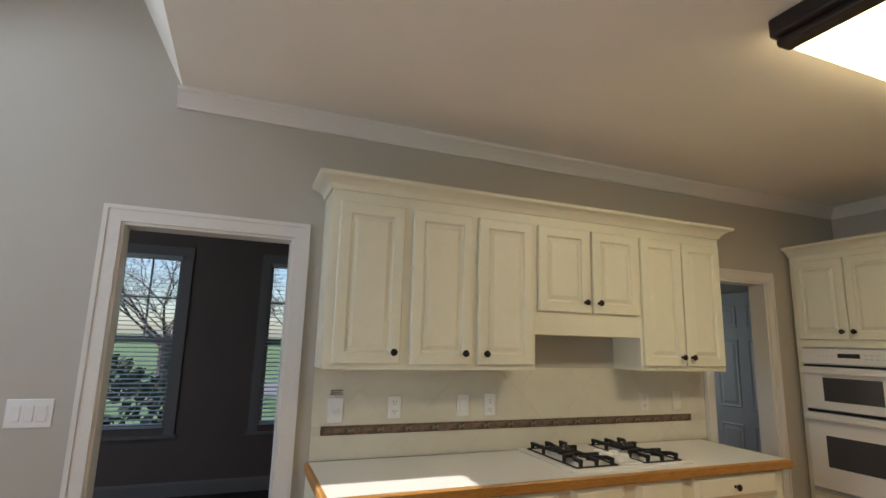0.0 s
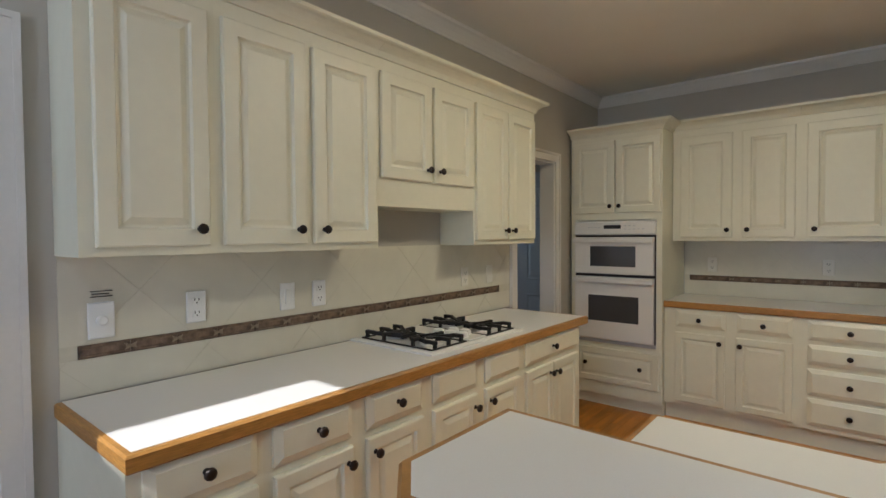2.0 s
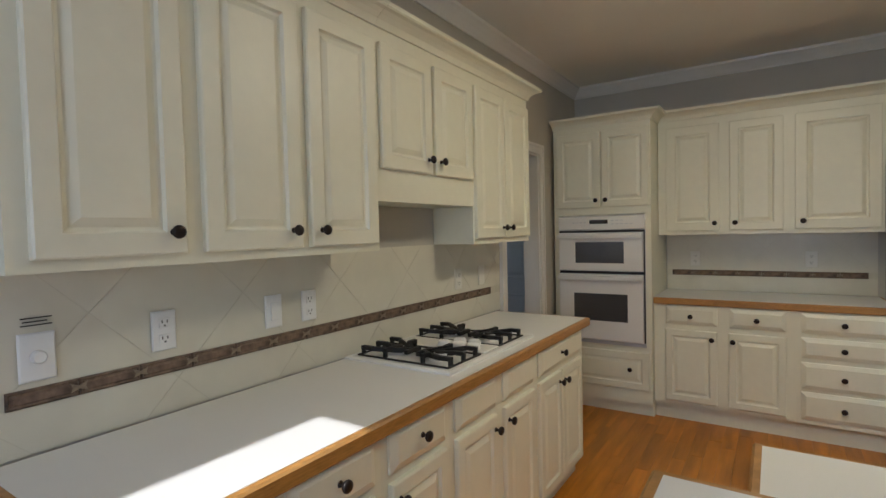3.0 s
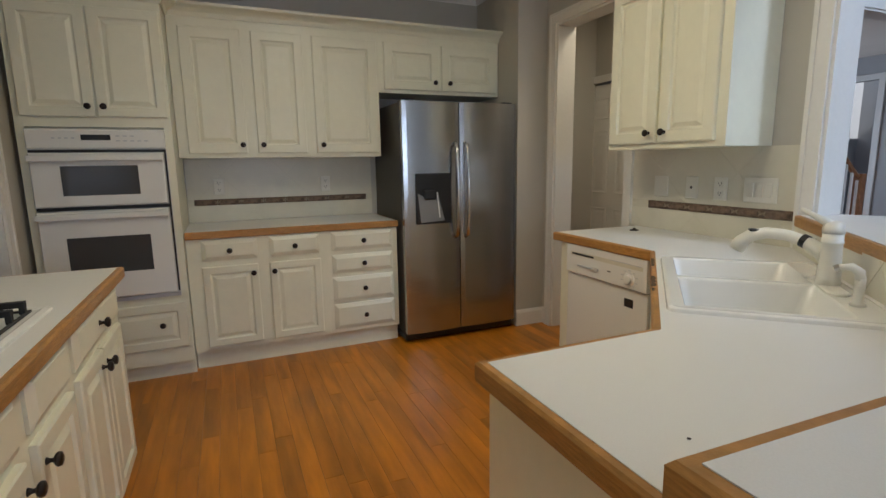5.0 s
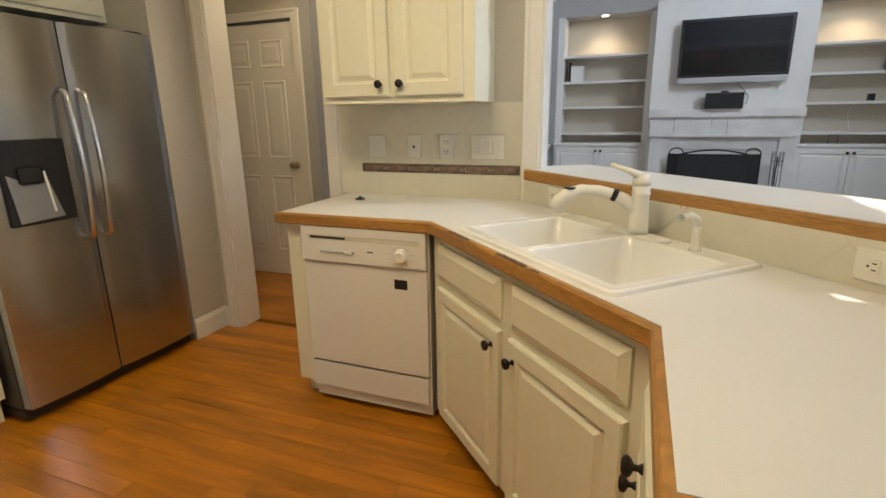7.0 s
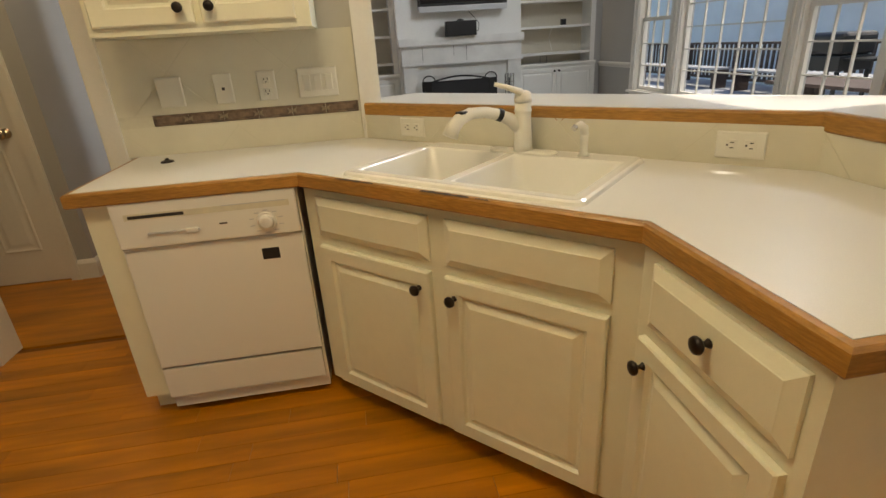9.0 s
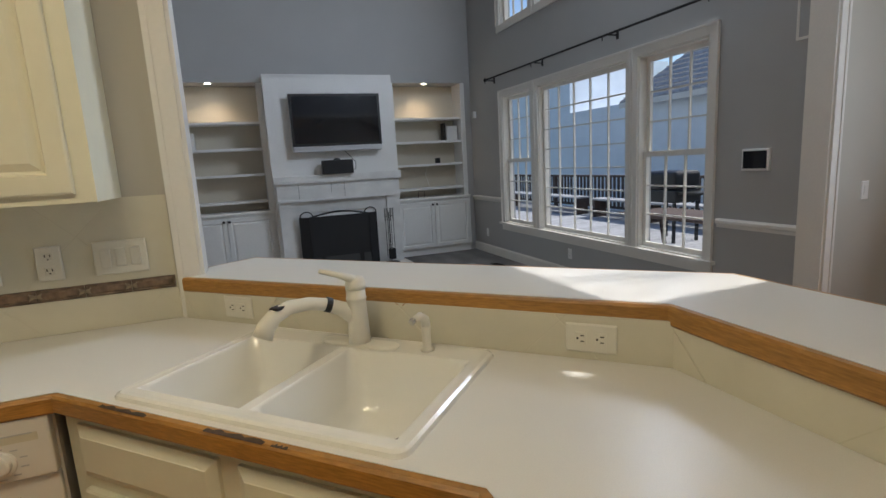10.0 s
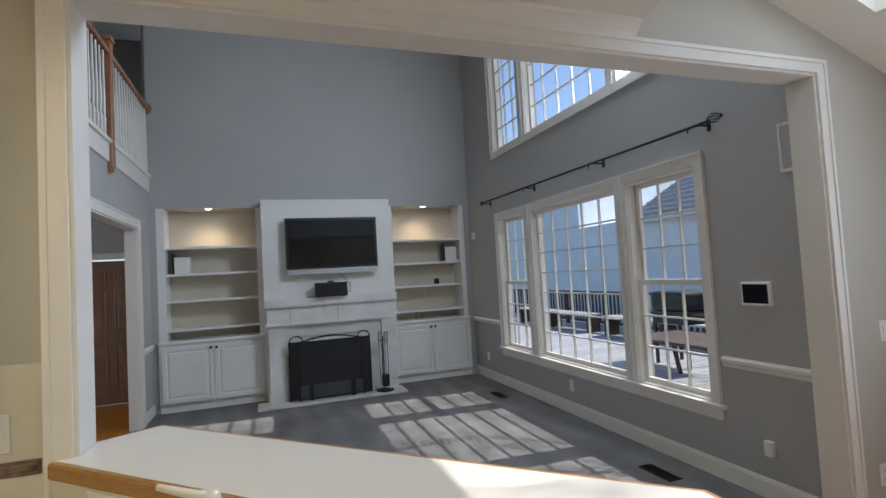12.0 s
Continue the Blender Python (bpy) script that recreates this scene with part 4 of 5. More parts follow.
bowls = ((X0 + 0.04, MID - 0.014, Y0 + 0.045, Y1 - 0.095), (MID + 0.014, X1 - 0.04, Y0 + 0.045, Y1 - 0.095))
loft(rim, [rrect(X0, X1, Y0, Y1, 0.03, -0.002), rrect(X0 + 0.004, X1 - 0.004, Y0 + 0.004, Y1 - 0.004, 0.03, 0.009), rrect(X0 + 0.012, X1 - 0.012, Y0 + 0.012, Y1 - 0.012, 0.025, 0.013), rrect(X0 + 0.026, X1 - 0.026, Y0 + 0.026, Y1 - 0.026, 0.012, 0.012)], cap=False)
a, b = X0 + 0.026, X1 - 0.026
for bx in ((a, b, Y0 + 0.026, bowls[0][2]), (a, b, bowls[0][3], Y1 - 0.026), (a, bowls[0][0], bowls[0][2], bowls[0][3]), (bowls[0][1], bowls[1][0], bowls[0][2], bowls[0][3]), (bowls[1][1], b, bowls[0][2], bowls[0][3])):
    box(rim, *bx, 0.001, 0.0121)
part("rim", rim, SINK, sink, smooth=False)
for x0, x1, y0, y1 in bowls:
    rings = [rrect(x0, x1, y0, y1, 0.003, 0.012), rrect(x0 + 0.004, x1 - 0.004, y0 + 0.004, y1 - 0.004, 0.03, 0.004), rrect(x0 + 0.012, x1 - 0.012, y0 + 0.012, y1 - 0.012, 0.05, -0.12), rrect(x0 + 0.03, x1 - 0.03, y0 + 0.03, y1 - 0.03, 0.05, -0.165), rrect(x0 + 0.07, x1 - 0.07, y0 + 0.07, y1 - 0.07, 0.04, -0.175)]
    bwl = part("bowl", loft(bmesh.new(), rings), SINK, sink, smooth=True)
    part("drain", lathe(bmesh.new(), [(0.045, -0.174), (0.042, -0.170), (0.02, -0.172)], pose((x0 + x1) / 2, (y0 + y1) / 2, 0), 20), STEEL_H, bwl, "polished drain")

for x0, x1, y0, y1 in ((-1.36, -1.20, -1.830, -1.818), (-1.02, -0.86, -1.831, -1.817), (-0.84, -0.80, -1.830, -1.822)):
    n = 9
    top = [(x0 + (x1 - x0) * i / n, y1 - 0.004 * math.sin(i * 2.3)) for i in range(n + 1)]
    part("worn_mark", prism(bmesh.new(), top[::-1] + [(x0, y0), (x1, y0)], -0.0012, -0.0008), WORN, pen, "dark worn water mark", at=at_c)

fc = thing("kitchen_faucet", "white pull-out kitchen faucet standing on the sink rim", "faucet", pose(*diag(0.955, 1.335), 0.926, 0, 0, 135))
part("base_plate", loft(bmesh.new(), [rrect(-0.125, 0.125, -0.028, 0.028, 0.027, 0), rrect(-0.125, 0.125, -0.028, 0.028, 0.027, 0.006), rrect(-0.12, 0.12, -0.023, 0.023, 0.022, 0.010)]), PLATE, fc, smooth=False)
part("column", lathe(bmesh.new(), [(0.032, 0.008), (0.031, 0.03), (0.027, 0.11), (0.027, 0.135), (0.029, 0.137), (0.029, 0.142), (0.0275, 0.144), (0.027, 0.165)], Matrix(), 20), PLATE, fc, smooth=True)
part("lever_cap", lathe(bmesh.new(), [(0.0285, 0.166), (0.029, 0.18), (0.025, 0.197), (0.012, 0.203)], Matrix(), 20), PLATE, fc, smooth=True)
part("lever", tube(bmesh.new(), [(0, 0.0, 0.190), (0.0, -0.025, 0.202), (-0.025, -0.045, 0.215), (-0.05, -0.06, 0.224), (-0.068, -0.068, 0.229)], [0.014, 0.012, 0.009, 0.008, 0.007], 8), PLATE, fc, smooth=True)
sp = part("spout", tube(bmesh.new(), [(0, 0, 0.075), (-0.035, -0.03, 0.115), (-0.06, -0.06, 0.132), (-0.085, -0.10, 0.145), (-0.11, -0.15, 0.147), (-0.125, -0.19, 0.135), (-0.135, -0.215, 0.112), (-0.14, -0.228, 0.085)], [0.022, 0.021, 0.019, 0.018, 0.019, 0.021, 0.024, 0.026], 12), PLATE, fc, smooth=True)
part("collar", tube(bmesh.new(), [(-0.052, -0.05, 0.128), (-0.062, -0.062, 0.134)], 0.0215, 12), BLACK, sp, "black rubber ring")
part("spray_button", soft(mk((-0.135, -0.105, -0.20, -0.15, 0.150, 0.158)), 0.003), BLACK, sp, "black spray button")
so = thing("soap_dispenser", "white soap dispenser with a chrome tip on the sink rim", "soap dispenser", pose(*diag(0.745, 1.325), 0.926, 0, 0, 135))
part("body", lathe(bmesh.new(), [(0.019, 0), (0.017, 0.008), (0.012, 0.012), (0.012, 0.05), (0.013, 0.075)], Matrix(), 14), PLATE, so, smooth=True)
part("nozzle", tube(bmesh.new(), [(0, 0, 0.07), (0, -0.004, 0.09), (-0.006, -0.02, 0.103), (-0.012, -0.045, 0.10)], [0.013, 0.013, 0.011, 0.008], 10), PLATE, so, smooth=True)
part("tip", tube(bmesh.new(), [(-0.012, -0.045, 0.10), (-0.015, -0.055, 0.094)], 0.0095, 10), STEEL_H, so, "chrome tip")

structure("wall_knee", prism(bmesh.new(), [(0.968, 1.44), (0.80, 1.44), (0.80, 0.70), (2.05, -0.55), (2.068, -0.55), (2.068, -0.398), (2.148, -0.398), (0.968, 0.782)], 0, 1.03), WALL, "low wall carrying the raised bar")
bar = thing("bar_top", "raised white laminate bar with honey oak edge", "countertop", pose(0, 0, 0))
BO = [(0.595, 0.63), (1.872, -0.65), (2.052, -0.54), (2.052, -0.397), (2.118, -0.382), (0.957, 0.762), (0.975, 1.58), (0.68, 1.58), (0.605, 1.51)]
part("laminate_top", prism(bmesh.new(), BO, 1.032, 1.067), TOP, bar)
part("oak_edge_band", sweep(bmesh.new(), [(-0.012, -0.052), (0.014, -0.052), (0.02, -0.046), (0.02, -0.008), (0.014, -0.0015), (-0.001, -0.0015), (-0.001, -0.036), (-0.012, -0.036)], [(x, y, 1.067) for x, y in (BO[4], BO[5], BO[6], BO[7], BO[8], BO[0], BO[1], BO[2])]), OAK, bar, "honey oak edge band")

sc = thing("sink_cabinet", "cream corner sink cabinet with two false drawers and two doors", "cabinet", pose(2.369, 0.172, 0, 0, 0, 135))
part("body", mk((-0.01, 1.165, 0, 0.03, 0.07, 0.872), (0.04, 1.1, 0.03, 0.45, 0.10, 0.70)), CAB, sc)
part("toe_kick", mk((0.02, 1.13, 0.06, 0.45, 0, 0.10)), CAB, sc)
drawer_front(sc, 0.05, 0.532, 0.69, 0.832)
drawer_front(sc, 0.592, 1.072, 0.69, 0.832)
cab_door(sc, 0.05, 0.532, 0.082, 0.655, (0.492, 0.597), rail=0.055)
cab_door(sc, 0.588, 1.072, 0.082, 0.655, (0.622, 0.592), rail=0.055)
pe = base_cabinet("cream base cabinet with one drawer at the peninsula end", pose(1.571, 0.985, 0, 0, 0, 90), 0.475, 0.59, [(0.052, 0.446, 0.685, 0.835, [(0.262, 0.773)])], [(0.035, 0.444, 0.082, 0.65, 0.07, 0.591)], toe=0.07)
ep = thing("end_panel", "cream end panel beside the dishwasher", "panel", pose(0, 0, 0))
part("stile", mk((3.004, 3.088, 0.10, 0.167, 0.095, 0.872)), CAB, ep)
part("side", mk((3.006, 3.086, YS + 0.004, 0.10, 0.0, 0.872)), CAB, ep)

dw = thing("dishwasher", "white built-in dishwasher with a dial under the peninsula worktop", "dishwasher", pose(2.998, 0.165, 0, 0, 0, 180))
part("body", mk((0.004, 0.60, 0.0, 0.52, 0.03, 0.868)), APPL, dw)
part("door", soft(mk((0.0, 0.596, -0.022, 0.0, 0.222, 0.703)), 0.006), APPL, dw)
pn = part("control_panel", soft(mk((0.0, 0.596, -0.034, 0.0, 0.707, 0.866)), 0.007), APPL, dw)
part("vent_slot", mk((0.052, 0.228, -0.0352, -0.03, 0.811, 0.822)), SLOT, pn)
part("handle_recess", mk((0.04, 0.57, -0.0348, -0.03, 0.807, 0.828)), GROUT, pn)
part("handle_lip", mk((0.35, 0.56, -0.0356, -0.03, 0.826, 0.829)), SILVER, pn)
part("dial", lathe(bmesh.new(), [(0.034, 0), (0.033, 0.005), (0.026, 0.007), (0.023, 0.017), (0.018, 0.019)], pose(0.486, -0.034, 0.757, 90), 24), APPL, pn, smooth=False)
for k in range(10):
    an = k * 0.628 + 0.3
    mx_, mz_ = 0.486 + 0.05 * math.cos(an), 0.757 + 0.04 * math.sin(an)
    part("dial_mark", mk((mx_ - 0.008, mx_ + 0.008, -0.0352, -0.033, mz_ - 0.0015, mz_ + 0.0015)), SILVER, pn)
part("latch_bar", soft(mk((0.10, 0.268, -0.040, -0.032, 0.752, 0.760)), 0.002, 1), SILVER, pn)
part("latch_knob", soft(mk((0.222, 0.262, -0.044, -0.034, 0.748, 0.765)), 0.003, 1), APPL, pn)
part("name_mark", mk((0.332, 0.358, -0.0352, -0.033, 0.764, 0.769)), BLACK, pn)
part("sticker", soft(mk((0.447, 0.507, -0.0235, -0.0215, 0.613, 0.655)), 0.0009, 1), BLACK, dw, "black rounded sticker")
part("access_panel", soft(mk((0.0, 0.59, -0.018, 0.0, 0.085, 0.212)), 0.004), APPL, dw)
part("gap", mk((0.004, 0.592, -0.006, 0.0, 0.212, 0.222)), SLOT, dw)
part("foot", lathe(bmesh.new(), [(0.018, 0), (0.018, 0.012), (0.008, 0.014), (0.008, 0.03)], pose(0.04, 0.06, 0), 10), STEEL_H, dw)
part("foot", lathe(bmesh.new(), [(0.018, 0), (0.018, 0.012), (0.008, 0.014), (0.008, 0.03)], pose(0.55, 0.06, 0), 10), STEEL_H, dw)
part("kick_plate", mk((0.0, 0.59, 0.03, 0.04, 0.012, 0.085)), STEEL_D, dw)

upper_cabinet("cream wall cabinet with a pair of doors beside the bar", pose(3.02, -0.09, 0, 0, 0, 180), 0.735, 1.372, 2.25, 0.307, [(0.02, 0.35, 1.40, 2.18, 0.31, 1.45), (0.375, 0.685, 1.40, 2.18, 0.41, 1.45)])
solo("cabinet_crown", sweep(bmesh.new(), CROWN, [(3.02, YS + 0.003, 2.205), (3.02, -0.09, 2.205), (2.285, -0.09, 2.205), (2.285, YS + 0.003, 2.205)][::-1]), CAB, "cream crown moulding on the wall cabinet by the bar", "moulding")
st = thing("stopper", "small dark metal pot handle lying on the worktop", "kitchen clutter", pose(2.93, -0.22, 0.914))
part("disc", lathe(bmesh.new(), [(0.026, 0), (0.024, 0.005), (0.008, 0.010), (0.006, 0.016)], Matrix(), 14), BRONZE, st)

for x, y in ((1.19, 1.335),):
    cm = thing("crumb", "tiny dark crumb lying on the white laminate worktop", "kitchen clutter", pose(x, y, 0.914))
    part("speck", lathe(bmesh.new(), [(0.003, 0), (0.0035, 0.001), (0.001, 0.002)], Matrix(), 8), BRONZE, cm)

# ---- wall plates ----
for x, k, g, w in ((0.965, "outlet", 1, 0.072), (1.36, "rocker", 1, 0.072), (1.527, "outlet", 1, 0.072), (2.645, "outlet", 1, 0.072), (2.92, "blank", 1, 0.072)):
    wall_plate(pose(x, YA - 0.0085, 1.165), k, PLATE_W if x < 2 else PLATE)
wall_plate(pose(0.655, YA - 0.0085, 1.155), "dimmer", PLATE_W, w=0.078, h=0.12)
solo("label_lines", mk(*[(0.625 + 0.004 * (k % 2), 0.69 - 0.01 * (k % 2), YA - 0.0095, YA - 0.008, 1.232 + 0.009 * k, 1.235 + 0.009 * k) for k in range(3)]), SLOT, "three dark lines of tiny unreadable print above the dimmer", "label")
wall_plate(pose(-0.615, YA, 1.17), "rocker", PLATE_W, w=0.165, gang=3, label="white three-gang light switch on the greige wall")
for x, k, g, w in ((2.91, "blank", 1, 0.10), (2.70, "phone", 1, 0.075), (2.525, "outlet", 1, 0.075), (2.315, "rocker", 3, 0.165)):
    wall_plate(pose(x, YS + 0.0085, 1.165, 0, 0, 180), k, PLATE, w=w, gang=g)
for y in (1.98, 1.21):
    wall_plate(pose(XE - 0.0085, y, 1.17, 0, 0, -90), "outlet", PLATE)
for x, y in ((1.10, 0.645), (1.938, -0.193)):
    k = (1.759 - x - y) / 2
    wall_plate(pose(x + k, y + k, 0.973, 0, 90, 135), "outlet", PLATE, w=0.075, h=0.125, label="ivory outlet set sideways in the bar backsplash")
wall_plate(pose(-1.82, YS, 1.105, 0, 0, 180), "rocker", PLATE_W, label="white light switch on the breakfast corner wall")
wall_plate(pose(-1.71, YS, 0.32, 0, 0, 180), "outlet", PLATE_W, label="white outlet low on the breakfast corner wall")
wall_plate(pose(WX, -3.2, 0.30, 0, 0, 90), "outlet", PLATE_W, label="white outlet low on the window wall")
wall_plate(pose(WX, -5.35, 0.32, 0, 0, 90), "outlet", PLATE_W, label="white outlet low on the window wall")
fr_ = thing("air_freshener", "white plug-in air freshener in a low wall outlet", "air freshener", pose(WX, -0.93, 0.33, 0, 0, 90))
part("plug", soft(mk((-0.03, 0.03, -0.035, 0, -0.05, 0.05)), 0.01), PLATE_W, fr_)

# ---- living room: chimney breast, mantel and hearth ----
bm = mk((-0.20, 0.20, YF + 0.003, -5.55, 0, 2.66), (1.10, 1.54, YF + 0.003, -5.55, 0, 2.66), (0.20, 1.10, YF + 0.003, -5.55, 0.75, 2.66))
structure("wall_chimney_breast", bm, CAB_L, "white panelled chimney breast")
structure("trim_chimney_top", sweep(bmesh.new(), [(0, 0), (0.012, 0.0), (0.02, 0.02), (0.02, 0.035), (0, 0.035)], [(1.54, YF, 2.655), (1.54, -5.55, 2.655), (-0.20, -5.55, 2.655), (-0.20, YF, 2.655)][::-1]), CAB_L)
structure("firebox", mk((0.2, 1.1, -6.15, -6.14, 0, 0.75), (0.2, 0.21, -6.14, -5.56, 0, 0.75), (1.09, 1.1, -6.14, -5.56, 0, 0.75), (0.2, 1.1, -6.14, -5.56, 0.74, 0.75)), SOOT)
structure("hearth", soft(mk((-0.25, 1.66, -5.54, -5.18, 0.0, 0.03)), 0.006, 1), HEARTH, "pale stone hearth slab")
mt = thing("fireplace_mantel", "white painted fireplace mantel with grey veins of worn paint", "mantel", pose(0, -5.548, 0))
part("surround", mk((0.0, 1.29, 0, 0.02, 0.84, 1.0), (0.0, 0.2, 0, 0.02, 0.03, 0.84), (1.1, 1.29, 0, 0.02, 0.03, 0.84)), STONE, mt, "pale stone surround")
for x0, x1 in ((-0.19, 0.0), (1.29, 1.50)):
    part("pilaster", mk((x0, x1, 0, 0.06, 0.12, 1.0), (x0 - 0.012, x1 + 0.012, 0, 0.075, 0.03, 0.12)), STONE, mt)
part("frieze", mk((-0.21, 1.53, 0, 0.09, 1.0, 1.03), (-0.195, 1.515, 0, 0.075, 1.03, 1.24)), STONE, mt)
part("shelf", sweep(bmesh.new(), [(-0.02, -0.10), (0.0, -0.10), (0.01, -0.075), (0.05, -0.04), (0.06, -0.03), (0.095, -0.03), (0.10, -0.02), (0.10, 0.0), (-0.02, 0.0)], [(1.52, 0.0, 1.35), (1.52, 0.10, 1.35), (-0.20, 0.10, 1.35), (-0.20, 0.0, 1.35)][::-1]), STONE, mt)
part("shelf_board", mk((-0.19, 1.51, 0, 0.09, 1.24, 1.349)), STONE, mt)
part("seam", mk((0.60, 0.604, 0.09, 0.0925, 1.04, 1.235), (1.22, 1.224, 0.0755, 0.078, 1.04, 1.235), (0.78, 0.783, 0.0755, 0.078, 1.10, 1.235)), SLOT, mt)

scn = thing("fireplace_screen", "black three-panel mesh fireplace screen on the hearth", "fireplace screen", pose(0.73, -5.33, 0.03))
for px, w, rz in ((-0.47, 0.13, 28), (0.0, 0.82, 0), (0.47, 0.13, -28)):
    big = w > 0.5
    at_p = pose(px, 0.0 if big else -0.03, 0, 0, 0, rz)
    pan = part("panel", mk((-w / 2, w / 2, -0.001, 0.001, 0.20 if big else 0.03, 0.75)), MESH, scn, at=at_p)
    part("lower_mesh", mk((-w / 2, w / 2, -0.001, 0.001, 0.03, 0.20 if big else 0.031)), MESH_G, pan, "lighter see-through lower mesh")
    part("frame", mk((-w / 2 - 0.008, -w / 2 + 0.004, -0.008, 0.008, 0.0, 0.76), (w / 2 - 0.004, w / 2 + 0.008, -0.008, 0.008, 0.0, 0.76), (-w / 2, w / 2, -0.008, 0.008, 0.015, 0.03), (-w / 2, w / 2, -0.008, 0.008, 0.745, 0.76)), IRON, pan)
part("arch", tube(bmesh.new(), [(-0.41 + 0.082 * k, 0, 0.752 + 0.06 * math.sin(math.pi * k / 10)) for k in range(11)], 0.011, 6), IRON, scn)
for s in (-1, 1):
    part("handle", tube(bmesh.new(), [(s * 0.44 + 0.085 * math.cos(math.pi * k / 8), -0.02, 0.76 + 0.075 * math.sin(math.pi * k / 8)) for k in range(9)], 0.008, 6), IRON, scn)
    part("post", mk((s * 0.27 - 0.03, s * 0.27 + 0.03, 0.008, 0.014, 0.0, 0.22)), IRON, scn)
tl = thing("fireplace_tools", "black and steel fireplace tools on a round stand", "fireplace tools", pose(0.03, -5.33, 0.03))
part("base", lathe(bmesh.new(), [(0.12, 0), (0.12, 0.012), (0.02, 0.03)], Matrix(), 20), IRON, tl)
part("stand", tube(bmesh.new(), [(0, 0, 0.02), (0, 0, 0.74)], 0.007, 6), IRON, tl)
part("arm", mk((-0.07, 0.07, -0.006, 0.006, 0.68, 0.69)), IRON, tl)
for i, x in enumerate((-0.055, -0.02, 0.025, 0.06)):
    t_ = part(("poker", "brush", "shovel", "tongs")[i], tube(bmesh.new(), [(x, 0.02, 0.10), (x, 0.02, 0.62)], 0.004, 6), IRON, tl)
    part("handle", tube(bmesh.new(), [(x, 0.02, 0.62), (x, 0.02, 0.80)], [0.010, 0.012], 8), STEEL_H, t_, "steel handle")
part("brush_head", soft(mk((-0.06, 0.04, -0.01, 0.06, 0.06, 0.22)), 0.02), IRON, tl)

tv = thing("television", "large black flat television with a silver lower edge", "television", pose(0.635, -5.43, 1.68))
part("housing", soft(mk((-0.615, 0.615, -0.04, 0.0, 0.0, 0.74)), 0.01), SILVER, tv)
part("bezel", soft(mk((-0.61, 0.61, 0.0, 0.012, 0.055, 0.74)), 0.004, 1), BLACK, tv)
part("screen", mk((-0.575, 0.575, 0.0115, 0.0135, 0.085, 0.705)), SCREEN, tv, "dark glossy screen")
part("bracket", mk((-0.2, 0.2, -0.115, -0.04, 0.2, 0.5)), BLACK, tv)
part("speaker_bar", soft(mk((-0.60, 0.60, -0.01, 0.02, -0.02, 0.05)), 0.008), SILVER, tv, "silver plastic strip")
sb = thing("speaker_box", "black box loudspeaker standing on the mantel", "loudspeaker", pose(0.68, -5.42, 1.351))
part("body", soft(mk((-0.21, 0.21, -0.06, 0.06, 0.0, 0.19)), 0.008), BLACK, sb)
part("grille", mk((-0.19, 0.19, 0.06, 0.065, 0.015, 0.175)), MESH, sb)
part("dome", lathe(bmesh.new(), [(0.05, 0.19), (0.045, 0.205), (0.02, 0.215)], Matrix(), 14), BLACK, sb)
part("cable", tube(bmesh.new(), [(-0.2, -0.05, 0.03), (-0.26, -0.05, 0.06), (-0.27, -0.06, 0.15), (-0.2, -0.09, 0.24), (-0.12, -0.10, 0.33)], 0.004, 6), BLACK, sb)

# ---- living room: shelf alcoves ----
for x0, x1, nm in ((1.542, 2.82, "far from"), (-1.44, -0.202, "beside")):
    bc = thing("bookcase", "white built-in bookcase with four shelves %s the windows" % nm, "bookcase", pose(x0, YF, 0))
    w = x1 - x0
    part("back", mk((0.0, w, -0.355, -0.34, 0.90, 2.615)), CREAM_L, bc, "cream back board")
    part("side", mk((0, 0.07, -0.34, 0.0, 0.90, 2.62)), CAB_L, bc)
    part("side", mk((w - 0.09, w, -0.34, 0.0, 0.90, 2.62)), CAB_L, bc)
    for z in (2.115, 1.765, 1.415, 1.045):
        part("shelf", mk((0.07, w - 0.09, -0.34, -0.04, z - 0.032, z)), CAB_L, bc)
    cb = thing("low_cabinet", "white built-in low cabinet with two panelled doors under the bookcase", "cabinet", pose(x1, YF + 0.05, 0, 0, 0, 180))
    part("body", mk((0, w, 0, 0.40, 0.10, 0.86)), CAB_L, cb)
    part("toe_kick", mk((0, w, 0.03, 0.40, 0.0, 0.10)), CAB_L, cb)
    part("top", soft(mk((-0.0, w, -0.03, 0.40, 0.86, 0.90)), 0.006, 1), CAB_L, cb)
    m = w / 2
    cab_door(cb, 0.03, m - 0.003, 0.12, 0.83, (m - 0.035, 0.79), material=CAB_L)
    cab_door(cb, m + 0.003, w - 0.03, 0.12, 0.83, (m + 0.035, 0.79), material=CAB_L)
    rl = thing("recessed_light", "glowing recessed ceiling light over the bookcase", "recessed light", pose((x0 + x1) / 2 + 0.02, YF - 0.05, 2.622))
    part("ring", lathe(bmesh.new(), [(0.06, 0.0), (0.06, -0.006), (0.045, -0.008)], Matrix(), 18), PLATE_W, rl)
    part("bulb", lathe(bmesh.new(), [(0.04, -0.007), (0.038, -0.012), (0.02, -0.016)], Matrix(), 18), GLOWS, rl)
for x, z, s in ((2.55, 1.766, 1), (-1.25, 1.766, 1)):
    b = thing("shelf_speaker", "small pale and dark box loudspeaker on a bookcase shelf", "loudspeaker", pose(x, -6.0, z))
    part("body", soft(mk((-0.09, 0.09, -0.09, 0.09, 0, 0.22)), 0.008), PLATE_W, b)
    part("back_panel", mk((0.095, 0.12, -0.09, 0.06, 0, 0.27)), BLACK, b)
b = thing("router_box", "small black box on a bookcase shelf", "electronics", pose(-1.0, -5.96, 1.416))
part("body", soft(mk((-0.035, 0.035, -0.03, 0.03, 0, 0.085)), 0.006), BLACK, b)
